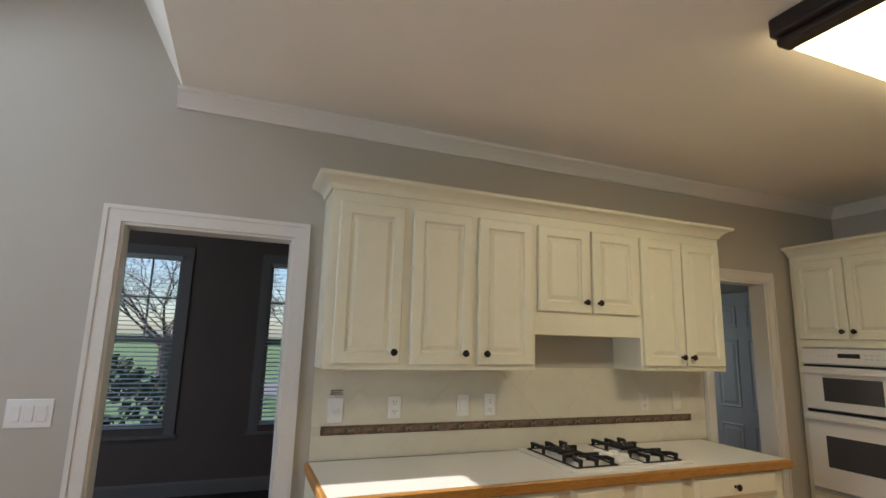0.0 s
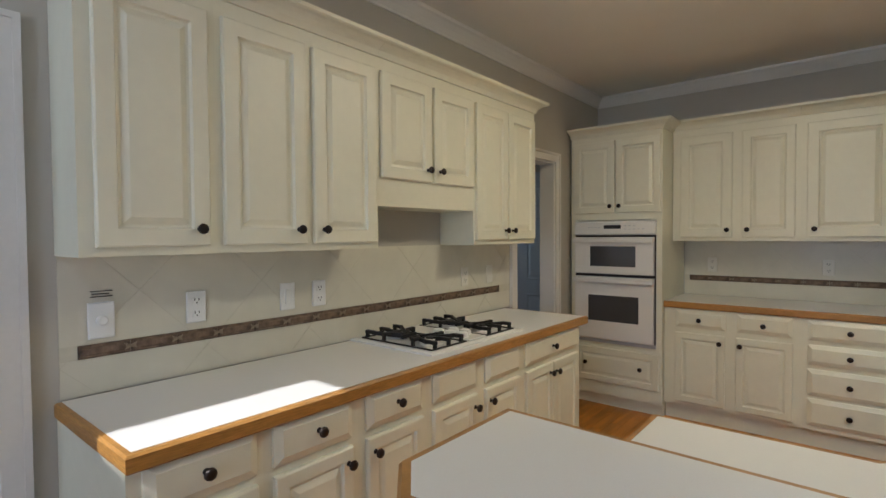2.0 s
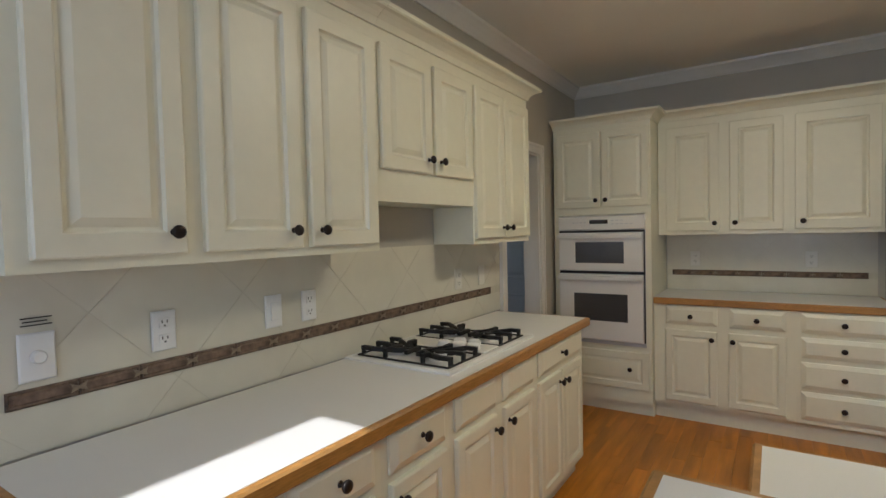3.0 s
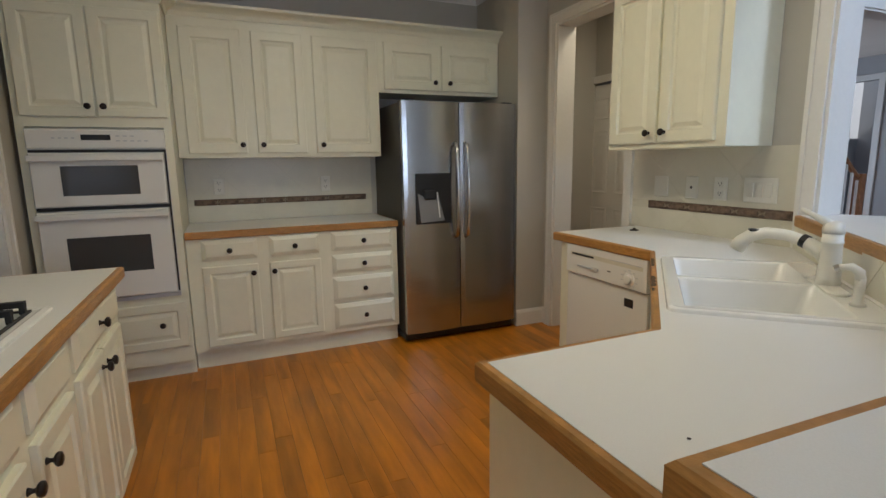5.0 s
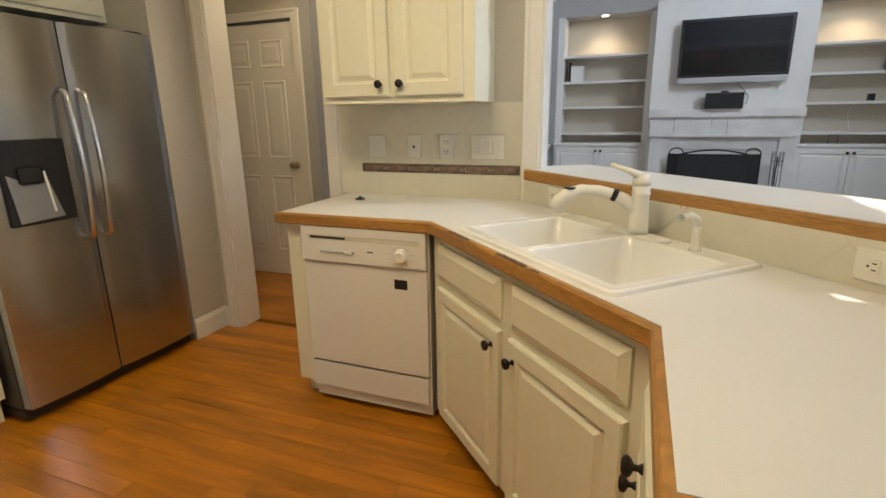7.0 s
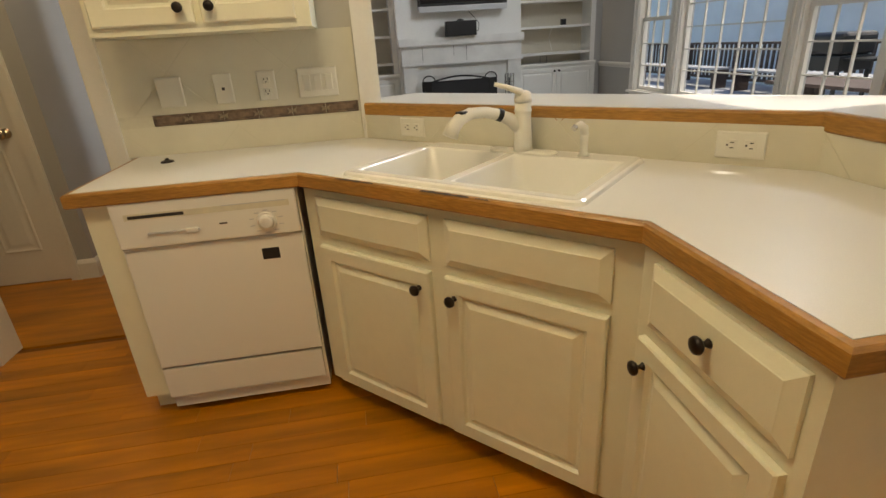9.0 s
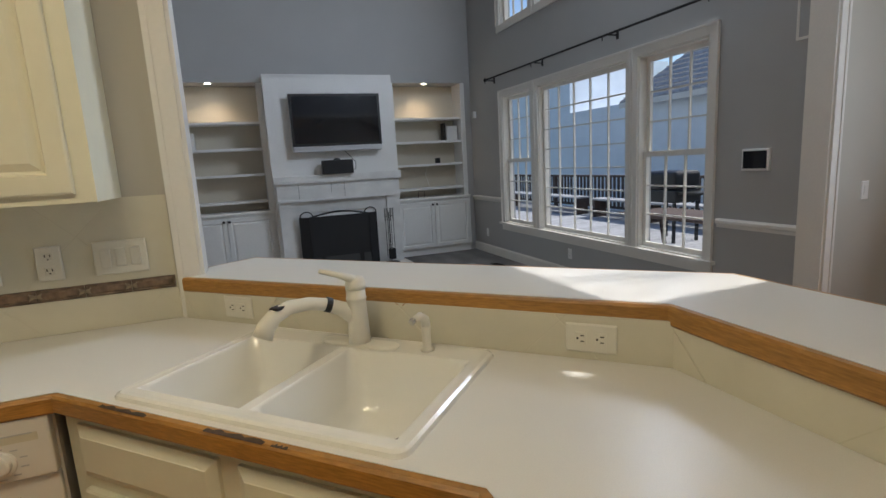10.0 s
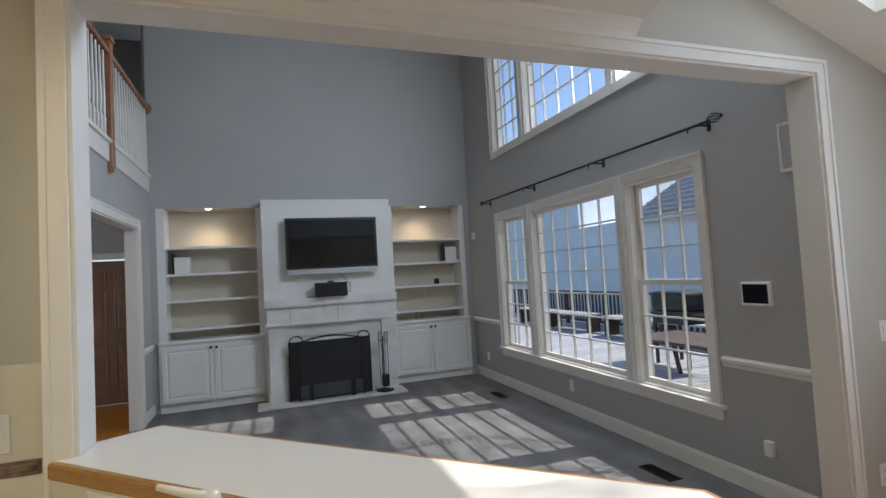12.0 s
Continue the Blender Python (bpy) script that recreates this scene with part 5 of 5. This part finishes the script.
b = thing("wire_stand", "small black wire stand on the low cabinet top", "stand", pose(-0.66, -5.86, 0.90))
part("frame", tube(bmesh.new(), [(-0.05, 0, 0), (-0.05, 0, 0.10), (0.05, 0, 0.10), (0.05, 0, 0.0), (0.05, -0.07, 0), (-0.05, -0.07, 0.0), (-0.05, 0, 0)], 0.004, 6), BLACK, b)
b = thing("cable", "thin white cable hanging behind the bookcase shelves", "cable", pose(-0.9, -6.13, 1.05))
part("wire", tube(bmesh.new(), [(0, 0, 0), (0.03, 0, 0.1), (0.06, 0, 0.2), (0.03, 0, 0.3), (-0.02, 0, 0.36)], 0.004, 6), PLATE_W, b)

# ---- living room: window wall ----
cr = thing("curtain_rod", "long thin black curtain rod with wire cage finials over the windows", "curtain rod", pose(WX + 0.10, 0, 2.53))
part("rod", tube(bmesh.new(), [(0, -5.02, 0.01), (0, -1.12, -0.01)], 0.011, 8), IRON, cr)
for y in (-4.95, -3.7, -2.4, -1.2):
    bk = part("bracket", mk((-0.10, 0.012, y - 0.006, y + 0.006, -0.02, -0.008), (-0.10, -0.092, y - 0.015, y + 0.015, -0.05, 0.03)), IRON, cr)
    part("hook", tube(bmesh.new(), [(0, y - 0.1, -0.01), (0, y - 0.1, -0.045)], 0.005, 6), IRON, bk)
bm = bmesh.new()
for k in range(6):
    a = k * math.pi / 3
    tube(bm, [(math.cos(a) * r, -1.12 + d, math.sin(a) * r) for d, r in ((0, 0.008), (0.03, 0.028), (0.06, 0.034), (0.09, 0.02), (0.12, 0.004))], 0.0035, 5)
part("finial", bm, IRON, cr, "wire cage finial")
part("finial", lathe(bmesh.new(), [(0.012, 0), (0.025, 0.015), (0.02, 0.04)], pose(0, -5.02, 0.01, 90), 12), IRON, cr)
ap = thing("alarm_panel", "white framed alarm panel with a black screen on the wall", "alarm panel", pose(WX, -0.935, 1.325, 0, 0, 90))
part("frame", loft_rects(bmesh.new(), -0.105, 0.105, -0.078, 0.078, [(0, 0), (0, -0.018), (0.008, -0.024)]), PLATE_W, ap)
part("screen", mk((-0.09, 0.09, -0.026, -0.0235, -0.062, 0.062)), SCREEN, ap)
sp = thing("wall_speaker", "square in-wall loudspeaker with white frame and grey cloth", "loudspeaker", pose(WX, -0.60, 2.225, 0, 0, 90))
part("frame", loft_rects(bmesh.new(), -0.10, 0.10, -0.15, 0.15, [(0, 0), (0, -0.012), (0.015, -0.012), (0.017, -0.008)]), TRIM, sp)
part("cloth", mk((-0.083, 0.083, -0.0095, -0.0075, -0.133, 0.133)), WALL_L, sp)
ms = thing("motion_sensor", "small white motion sensor in the room corner", "sensor", pose(WX, -5.62, 2.12, 0, 0, 90))
part("body", soft(mk((-0.03, 0.03, -0.04, 0, -0.05, 0.05)), 0.01), PLATE_W, ms)
for y in (-4.38, -1.6):
    v = thing("floor_vent", "dark metal floor vent set in the carpet", "floor vent", pose(-1.22, y, 0.001))
    part("frame", mk((-0.06, 0.06, -0.16, -0.15, 0, 0.006), (-0.06, 0.06, 0.15, 0.16, 0, 0.006), (-0.06, -0.05, -0.15, 0.15, 0, 0.006), (0.05, 0.06, -0.15, 0.15, 0, 0.006)), BRONZE, v)
    part("slats", mk(*[(-0.05, 0.05, -0.145 + 0.02 * k, -0.137 + 0.02 * k, 0, 0.005) for k in range(15)]), BRONZE, v)

# ---- balcony rail ----
br = thing("balcony_rail", "white balusters under a honey wood handrail along the balcony", "railing", pose(XL - 0.005, 0, 3.055))
part("handrail", soft(mk((-0.035, 0.035, YF, YS - 0.16, 0.85, 0.905)), 0.015, 2), RAILWOOD, br, "honey wood handrail")
nw = part("newel_post", soft(mk((-0.045, 0.045, -4.165, -4.075, -0.28, 0.99)), 0.008, 1), RAILWOOD, br, "honey wood newel post")
part("cap", soft(mk((-0.06, 0.06, -4.18, -4.06, 0.99, 1.03)), 0.01), RAILWOOD, nw)
part("drop_finial", lathe(bmesh.new(), [(0.02, -0.32), (0.045, -0.30), (0.045, -0.28)], pose(0, -4.12, 0), 12), RAILWOOD, nw)
part("rosette", lathe(bmesh.new(), [(0.075, 0), (0.075, 0.02), (0.05, 0.03)], pose(0, YF + 0.001, 0.875, -90), 18), RAILWOOD, br)
BAL = mesh_of("baluster", lathe(bmesh.new(), [(0.017, 0.0), (0.017, 0.16), (0.02, 0.17), (0.012, 0.2), (0.016, 0.35), (0.012, 0.6), (0.010, 0.85)], Matrix(), 6), TRIM)
y = YF + 0.08
while y < YS - 0.25:
    if abs(y + 4.12) > 0.06:
        o = new("baluster", BAL)
        o.parent, o.location = br, (0, y, 0)
    y += 0.108

# ---- doors ----
def six_panel(label, at, w=0.76, h=2.02, material=None, knob_x=None, category="door"):
    material = material or TRIM
    d = thing("door_panel", label, category, at)
    bm = mk((0, w, 0, 0.035, 0.008, h))
    body = part("body", bm, material, d)
    cx = [(0.11, w / 2 - 0.05), (w / 2 + 0.05, w - 0.11)]
    for z0, z1 in ((0.22, 0.86), (1.0, 1.60), (1.70, 1.90)):
        for x0, x1 in cx:
            part("panel", loft_rects(bmesh.new(), x0, x1, z0, z1, [(0, 0.0), (0.0, -0.003), (0.008, -0.007), (0.018, -0.002), (0.030, -0.0015), (0.052, -0.006), (0.056, -0.006)]), material, d)
    kx = knob_x if knob_x is not None else w - 0.065
    k = part("door_knob", lathe(bmesh.new(), [(0.03, 0), (0.028, 0.008), (0.012, 0.012), (0.012, 0.035), (0.027, 0.045), (0.029, 0.058), (0.02, 0.068)], pose(kx, 0, 0.95, 90), 16), BRASS, d, "round nickel knob", smooth=True)
    for z in (0.2, 1.0, 1.82):
        part("hinge", mk((-0.004 if kx > w / 2 else w - 0.006, 0.006 if kx > w / 2 else w + 0.004, -0.01, 0.0, z - 0.045, z + 0.045)), BRONZE, d)
    return d
six_panel("off-white six-panel door with nickel knob in the hall", pose(4.886, -1.425, 0, 0, 0, 180), w=0.752)
six_panel("brown stained panel door at the end of the hall", pose(3.975, -6.82, 0, 0, 0, 180), w=0.75, material=BROWNDOOR)
six_panel("closed panel door in the back room, bluish daylight in its colour", pose(4.36, 3.95, 0, 0, 0, -90), w=0.76, material=DOORBLUE)

# ---- hall stairs ----
sr = thing("staircase", "stairs with white balusters and a honey wood handrail", "staircase", pose(HX + 0.16, -4.75, 0))
for i in range(9):
    t_ = part("tread", soft(mk((0.0, 0.95, 0.235 * i, 0.235 * (i + 1) + 0.02, 0.185 * (i + 1) - 0.03, 0.185 * (i + 1))), 0.006, 1), RAILWOOD, sr)
    part("riser", mk((0.01, 0.94, 0.235 * i + 0.02, 0.235 * i + 0.035, 0.185 * i, 0.185 * (i + 1) - 0.03)), TRIM, sr)
    if i < 8:
        part("baluster", mk((0.03, 0.055, 0.235 * i + 0.05, 0.235 * i + 0.075, 0.185 * (i + 1), 0.185 * (i + 1) + 0.86)), TRIM, sr)
        part("baluster", mk((0.03, 0.055, 0.235 * i + 0.165, 0.235 * i + 0.19, 0.185 * (i + 1), 0.185 * (i + 1) + 0.95)), TRIM, sr)
part("newel_post", soft(mk((0.0, 0.09, -0.03, 0.06, 0, 1.12)), 0.012), RAILWOOD, sr)
part("handrail", tube(bmesh.new(), [(0.045, 0.0, 1.08), (0.045, 0.1, 1.10), (0.045, 1.9, 2.52)], 0.03, 8), RAILWOOD, sr)

# ---- dining room blinds ----
SLAT = {}
for x0, x1 in ((-1.22, -0.42), (0.42, 1.22)):
    n = "window_%d" % (7 if x0 < 0 else 8)
    wd = structure(n, mk((x0 - 0.09, x0, YD - 0.02, YD, 0.56, 2.37), (x1, x1 + 0.09, YD - 0.02, YD, 0.56, 2.37), (x0, x1, YD - 0.02, YD, 2.28, 2.37), (x0 - 0.11, x1 + 0.11, YD - 0.05, YD, 0.535, 0.56)), DTRIM, "window trim greyed for the dim dining room")
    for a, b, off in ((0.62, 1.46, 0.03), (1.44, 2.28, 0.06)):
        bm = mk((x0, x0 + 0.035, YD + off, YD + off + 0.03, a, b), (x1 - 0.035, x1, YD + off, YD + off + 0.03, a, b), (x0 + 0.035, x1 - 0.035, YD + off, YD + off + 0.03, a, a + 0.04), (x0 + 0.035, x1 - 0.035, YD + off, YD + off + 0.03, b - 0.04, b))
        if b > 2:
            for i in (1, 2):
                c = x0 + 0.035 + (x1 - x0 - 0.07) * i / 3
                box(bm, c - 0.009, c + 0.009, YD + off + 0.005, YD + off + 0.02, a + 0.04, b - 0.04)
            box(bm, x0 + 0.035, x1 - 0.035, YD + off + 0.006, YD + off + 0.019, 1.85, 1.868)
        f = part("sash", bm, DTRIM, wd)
    g = part("pane", mk((x0 + 0.02, x1 - 0.02, YD + 0.045, YD + 0.048, 0.64, 2.26)), PANE, wd)
    g.visible_shadow = False
    bl = thing("window_blind", "white horizontal slat blind lowered over the dining room window", "window blind", pose(x0, YD - 0.03, 0))
    part("head_rail", mk((0.01, x1 - x0 - 0.01, -0.02, 0.035, 2.24, 2.275)), BLIND, bl)
    part("bottom_rail", mk((0.01, x1 - x0 - 0.01, -0.015, 0.025, 0.63, 0.645)), BLIND, bl)
    sl = mesh_of("slat", mk((0.012, x1 - x0 - 0.012, -0.022, 0.022, -0.0012, 0.0012)), BLIND)
    for k in range(38):
        o = new("slat", sl)
        o.parent = bl
        o.matrix_basis = pose(0, 0, 0.665 + 0.0415 * k, 8)

# ---- outdoors ----
structure("ground", mk((-400, 400, YD + 0.5, 600, -0.75, -0.55), (-400, -1.9, -400, YD + 0.5, -0.75, -0.55)), GRASS, "lawn reaching the horizon")
structure("road", mk((-200, 200, 19, 25, -0.56, -0.54)), ROAD, "grey street")
def tree(at, h, seed, n=7):
    rnd = random.Random(seed)
    t_ = thing("bare_tree", "tall bare winter tree with fine twigs on the lawn", "tree", at)
    part("trunk", tube(bmesh.new(), [(0, 0, 0), (0.05, 0, h * 0.12), (0, 0.05, h * 0.26)], [0.24, 0.17, 0.13], 9), BARK, t_)
    bm = bmesh.new()
    def grow(p, d, L, r, k):
        q = p + d * L
        tube(bm, [p, (p + q) / 2 + Vector((rnd.uniform(-1, 1), rnd.uniform(-1, 1), 0)) * L * 0.06, q], [r, r * 0.8, r * 0.55], 3)
        if k:
            for _ in range(3 if k > 1 else 5):
                nd = (d + Vector((rnd.uniform(-1, 1), rnd.uniform(-1, 1), rnd.uniform(-0.3, 0.6))) * 0.8).normalized()
                grow(q, nd, L * rnd.uniform(0.6, 0.8), r * 0.55, k - 1)
    for i in range(n):
        a = 6.283 * i / n
        grow(Vector((0, 0, h * (0.13 + 0.022 * i))), Vector((math.cos(a), math.sin(a), 0.9)).normalized(), h * 0.17, 0.055, 5)
    part("crown", bm, BARK, t_)
tree(pose(-1.9, 17.5, -0.55), 7.5, 3, 8)
tree(pose(3.2, 30, -0.55), 10, 5, 6)
tree(pose(-9, 34, -0.55), 11, 8, 6)
tree(pose(-4.2, 38, -0.55), 10, 9, 6)
tree(pose(0.4, 42, -0.55), 10, 11, 6)
# Added tree, trunk out of view, placed so its crown dapples the bar's sunlight.
tree(pose(-7.9, 0.3, -0.55), 14.0, 21, 11)
def bush(at, r, h, seed, label):
    rnd = random.Random(seed)
    bm = bmesh.new()
    for k in range(900):
        a, b = rnd.uniform(0, 6.283), rnd.uniform(0.0, 1.55)
        q = rnd.uniform(0.75, 1.05)
        p = Vector((math.cos(a) * math.cos(b) * r * q, math.sin(a) * math.cos(b) * r * q, math.sin(b) * h * q))
        s = rnd.uniform(0.06, 0.14)
        d = Vector((rnd.uniform(-1, 1), rnd.uniform(-1, 1), rnd.uniform(-1, 1))).normalized()
        e = d.orthogonal().normalized()
        f = d.cross(e)
        bm.faces.new([bm.verts.new(p + e * s), bm.verts.new(p + f * s * 0.6), bm.verts.new(p - e * s), bm.verts.new(p - f * s * 0.6)])
    t_ = thing("evergreen_bush", label, "bush", at)
    part("crown", bm, BUSH, t_)
    part("trunk", tube(bmesh.new(), [(0, 0, 0), (0, 0, h * 0.8)], [0.08, 0.03], 6), BARK, t_)
bush(pose(-2.3, 12.0, -0.55), 1.5, 1.5, 1, "dark round evergreen bush on the lawn")
bush(pose(3.0, 13.5, -0.55), 0.9, 0.9, 2, "small dark evergreen bush on the lawn")

structure("deck", mk((-7.0, WX - 0.17, -15.0, 0.2, -0.2, -0.14)), DECK, "weathered deck framing")
hs = thing("neighbour_wing", "pale sided house wing with a grey shingle roof beyond the deck", "house", pose(-9.2, 0, -0.55))
part("wall", mk((-4, 0, -14.0, 3.0, 0, 3.45)), SIDING, hs)
part("gable_wall", mk((-4.5, 0, -48, -14.0, 0, 5.3)), SIDING, hs)
sb = mesh_of("siding_board", mk((0.0, 0.012, -48, 3.0, 0, 0.007)), SIDING)
for k in range(17):
    o = new("siding_board", sb)
    o.parent, o.location = hs, (0, 0, 0.2 + 0.2 * k)
def roof_slab(y0, y1, hip):
    bm = bmesh.new()
    q = [(0.35, 3.35, y0), (-2.6, 5.6, y0 + hip), (-2.6, 5.6, y1), (0.35, 3.35, y1)]
    lo, hi = [bm.verts.new((x, y, z)) for x, z, y in q], [bm.verts.new((x, y, z + 0.12)) for x, z, y in q]
    bm.faces.new(lo)
    bm.faces.new(hi[::-1])
    for i in range(4):
        bm.faces.new((lo[i], lo[(i + 1) % 4], hi[(i + 1) % 4], hi[i]))
    return bm
rf = part("roof", roof_slab(-11.0, 3.2, 1.6), SHINGLE, hs)
for k in range(14):
    u = (k + 0.5) / 14
    part("shingle_course", mk((0.35 - 2.95 * u - 0.012, 0.35 - 2.95 * u + 0.012, -11.0 + 1.6 * u, 3.2, 3.49 + 2.25 * u, 3.505 + 2.25 * u)), SHINGLE, rf)
part("fascia", mk((0.33, 0.37, -11.0, 3.2, 3.27, 3.42)), TRIM, hs)

def deck_rail(y0, y1, x, n):
    r = thing("deck_railing", "dark wooden deck railing with upright boards", "railing", pose(x, 0, -0.05))
    part("top_rail", mk((-0.06, 0.06, y0, y1, 0.88, 0.93)), DECKDARK, r)
    part("bottom_rail", mk((-0.02, 0.02, y0, y1, 0.10, 0.16)), DECKDARK, r)
    for k in range(5):
        y = y0 + 0.05 + (y1 - y0 - 0.1) * k / 4
        part("post", mk((-0.045, 0.045, y - 0.045, y + 0.045, 0, 0.88)), DECKDARK, r)
    for k in range(n):
        y = y0 + 0.05 + (y1 - y0 - 0.1) * k / (n - 1)
        part("board", mk((-0.015, 0.015, y - 0.03, y + 0.03, 0.16, 0.88)), DECKDARK, r)
deck_rail(-14.8, 0.0, -6.6, 100)
def bench(at, w):
    b = thing("deck_bench", "grey wooden deck bench with dark legs", "bench", at)
    for k in range(3):
        part("seat_board", mk((-0.21 + 0.145 * k, -0.08 + 0.145 * k, 0, w, 0.40, 0.44)), DECK, b)
    for y in (0.1, w / 2, w - 0.1):
        part("leg", mk((-0.17, 0.17, y - 0.04, y + 0.04, 0, 0.40)), DECKDARK, b)
bench(pose(-5.9, -12.4, -0.05), 3.6)
bench(pose(-5.9, -8.3, -0.05), 3.6)
bench(pose(-5.9, -4.2, -0.05), 3.6)
tb = thing("patio_table", "dark outdoor table with crossed legs on the deck", "table", pose(-3.7, -3.6, -0.17))
part("tabletop", mk((-0.45, 0.45, -0.8, 0.8, 0.68, 0.72)), DECKDARK, tb)
for sx, sy in ((-1, -1), (1, -1), (-1, 1), (1, 1)):
    part("leg", tube(bmesh.new(), [(sx * 0.38, sy * 0.7, 0), (sx * 0.15, sy * 0.6, 0.68)], 0.035, 6), DECKDARK, tb)
gl = thing("barbecue_grill", "black gas barbecue with a domed lid on the deck", "barbecue", pose(-4.6, -4.75, -0.13))
part("lid", soft(mk((-0.28, 0.28, -0.36, 0.36, 0.92, 1.22)), 0.09, 4), BLACK, gl)
part("body", soft(mk((-0.27, 0.27, -0.35, 0.35, 0.72, 0.92)), 0.02), BLACK, gl)
part("side_shelf", mk((-0.22, 0.22, -0.75, -0.36, 0.86, 0.89)), BLACK, gl)
part("side_shelf", mk((-0.22, 0.22, 0.36, 0.75, 0.86, 0.89)), BLACK, gl)
for sx, sy in ((-1, -1), (1, -1), (-1, 1), (1, 1)):
    part("leg", mk((sx * 0.24 - 0.02, sx * 0.24 + 0.02, sy * 0.32 - 0.02, sy * 0.32 + 0.02, 0, 0.72)), BLACK, gl)

# ---- pieces: backsplash, floor boards, deck boards ----
def splash(name, at, w, z0, z1, b0, b1, border=True, label="cream diagonal tile backsplash"):
    """Diagonal tiles on a wall facing -y of at, with a row of relief tiles."""
    c = structure(name, mk((0, w, -0.003, -0.0005, z0, z1)), GROUT, label)
    c.matrix_world = at
    s, g = 0.33, 0.0013
    r = s * S2
    zones = [(z0, 1.033), (1.079, z1)] if border else [(z0, z1)]
    for a, b in zones:
        for i in range(-1, int(w / r) + 2):
            for j in range(0, 9):
                if (i + j) % 2:
                    continue
                cx, cz, q = i * r, 0.78 + j * r, r - g * 1.5
                poly = clip_poly([(cx - q, cz), (cx, cz - q), (cx + q, cz), (cx, cz + q)], 0.001, w - 0.001, a + 0.001, b - 0.001)
                if len(poly) < 3:
                    continue
                bm = bmesh.new()
                lo, hi = [bm.verts.new((x, -0.003, z)) for x, z in poly], [bm.verts.new((x, -0.0045, z)) for x, z in poly]
                bm.faces.new(hi)
                for k in range(len(poly)):
                    bm.faces.new((lo[k], lo[(k + 1) % len(poly)], hi[(k + 1) % len(poly)], hi[k]))
                part("tile", bm, TILE, c)
    if border:
        n = max(1, round((b1 - b0) / 0.152))
        L = (b1 - b0) / n
        bt = mesh_of("border_tile", loft_rects(bmesh.new(), 0.001, L - 0.001, 1.034, 1.078, [(0, -0.002), (0, -0.008), (0.004, -0.010), (0.008, -0.008), (0.014, -0.012)]), BORDER)
        ab = bmesh.new()
        for sx in (-1, 1):
            prof = [(0, 1.056 - 0.004), (sx * 0.02, 1.044), (sx * 0.015, 1.056), (sx * 0.02, 1.068), (0, 1.056 + 0.004)]
            v = [ab.verts.new((x, -0.0125, z)) for x, z in prof]
            v2 = [ab.verts.new((x, -0.008, z)) for x, z in prof]
            ab.faces.new(v)
            for k in range(5):
                ab.faces.new((v[k], v[(k + 1) % 5], v2[(k + 1) % 5], v2[k]))
        am = mesh_of("border_accent", ab, BORDER2)
        for k in range(n):
            o = new("border_tile", bt)
            o.parent, o.location = c, (b0 + L * k, 0, 0)
            if k:
                o = new("border_accent", am)
                o.parent, o.location = c, (b0 + L * k, 0, 0)
    return c
splash("backsplash_north", pose(0.54, YA, 0), 2.64, 0.914, 1.372, 0.048, 2.506)
splash("backsplash_east", pose(XE, 2.195, 0, 0, 0, -90), 1.36, 0.914, 1.372, 0.04, 1.31)
splash("backsplash_south", pose(3.14, YS, 0, 0, 0, 180), 0.99, 0.914, 1.372, 0.135, 0.985)
splash("backsplash_bar", pose(2.148, -0.398, 0, 0, 0, 135), 1.668, 0.914, 1.03, 0, 0, border=False)
splash("backsplash_bar_end", pose(0.968, 0.782, 0, 0, 0, 90), 0.655, 0.914, 1.03, 0, 0, border=False)

random.seed(7)
fl = bpy.data.objects["floor"]
near, far = [], []
BW, rowi, y = 0.0825, 0, YS - 0.10
meshes = {}
while y < YA:
    x = XW - random.uniform(0, 1.2)
    y1 = min(y + BW, YA + 0.1)
    while x < XE:
        L = random.choice((0.6, 0.8, 1.0, 1.2, 1.4))
        a, b = max(x, XW), min(x + L, XE)
        if b - a > 0.03:
            (near if (0.3 < (a + b) / 2 < 4.9) else far).append((a, b, y, y1))
        x += L
    y += BW
near.sort(key=lambda q: -q[1])
for a, b, y0, y1 in near[:300]:
    key = round(b - a, 3)
    if key not in meshes:
        L = b - a
        bm = mk((0.0008, L - 0.0008, 0.0007, BW - 0.0007, -0.012, 0.0))
        meshes[key] = mesh_of("floor_board", bm, FLOOR)
    o = new("floor_board", meshes[key])
    o.parent, o.location = fl, (a, y0, 0)
bm = bmesh.new()
for a, b, y0, y1 in near[300:] + far:
    box(bm, a + 0.0008, b - 0.0008, y0 + 0.0007, y1 - 0.0007, -0.012, 0.0)
solo("floor_boards_rest", bm, FLOOR, kind="stuff")
dk = bpy.data.objects["deck"]
bm = mk((0, 5.2, 0.0, 0.138, -0.14, -0.05))
dm = mesh_of("deck_board", bm, DECK)
for k in range(104):
    o = new("deck_board", dm)
    o.parent, o.location = dk, (-6.95, -15.0 + 0.146 * k, 0)
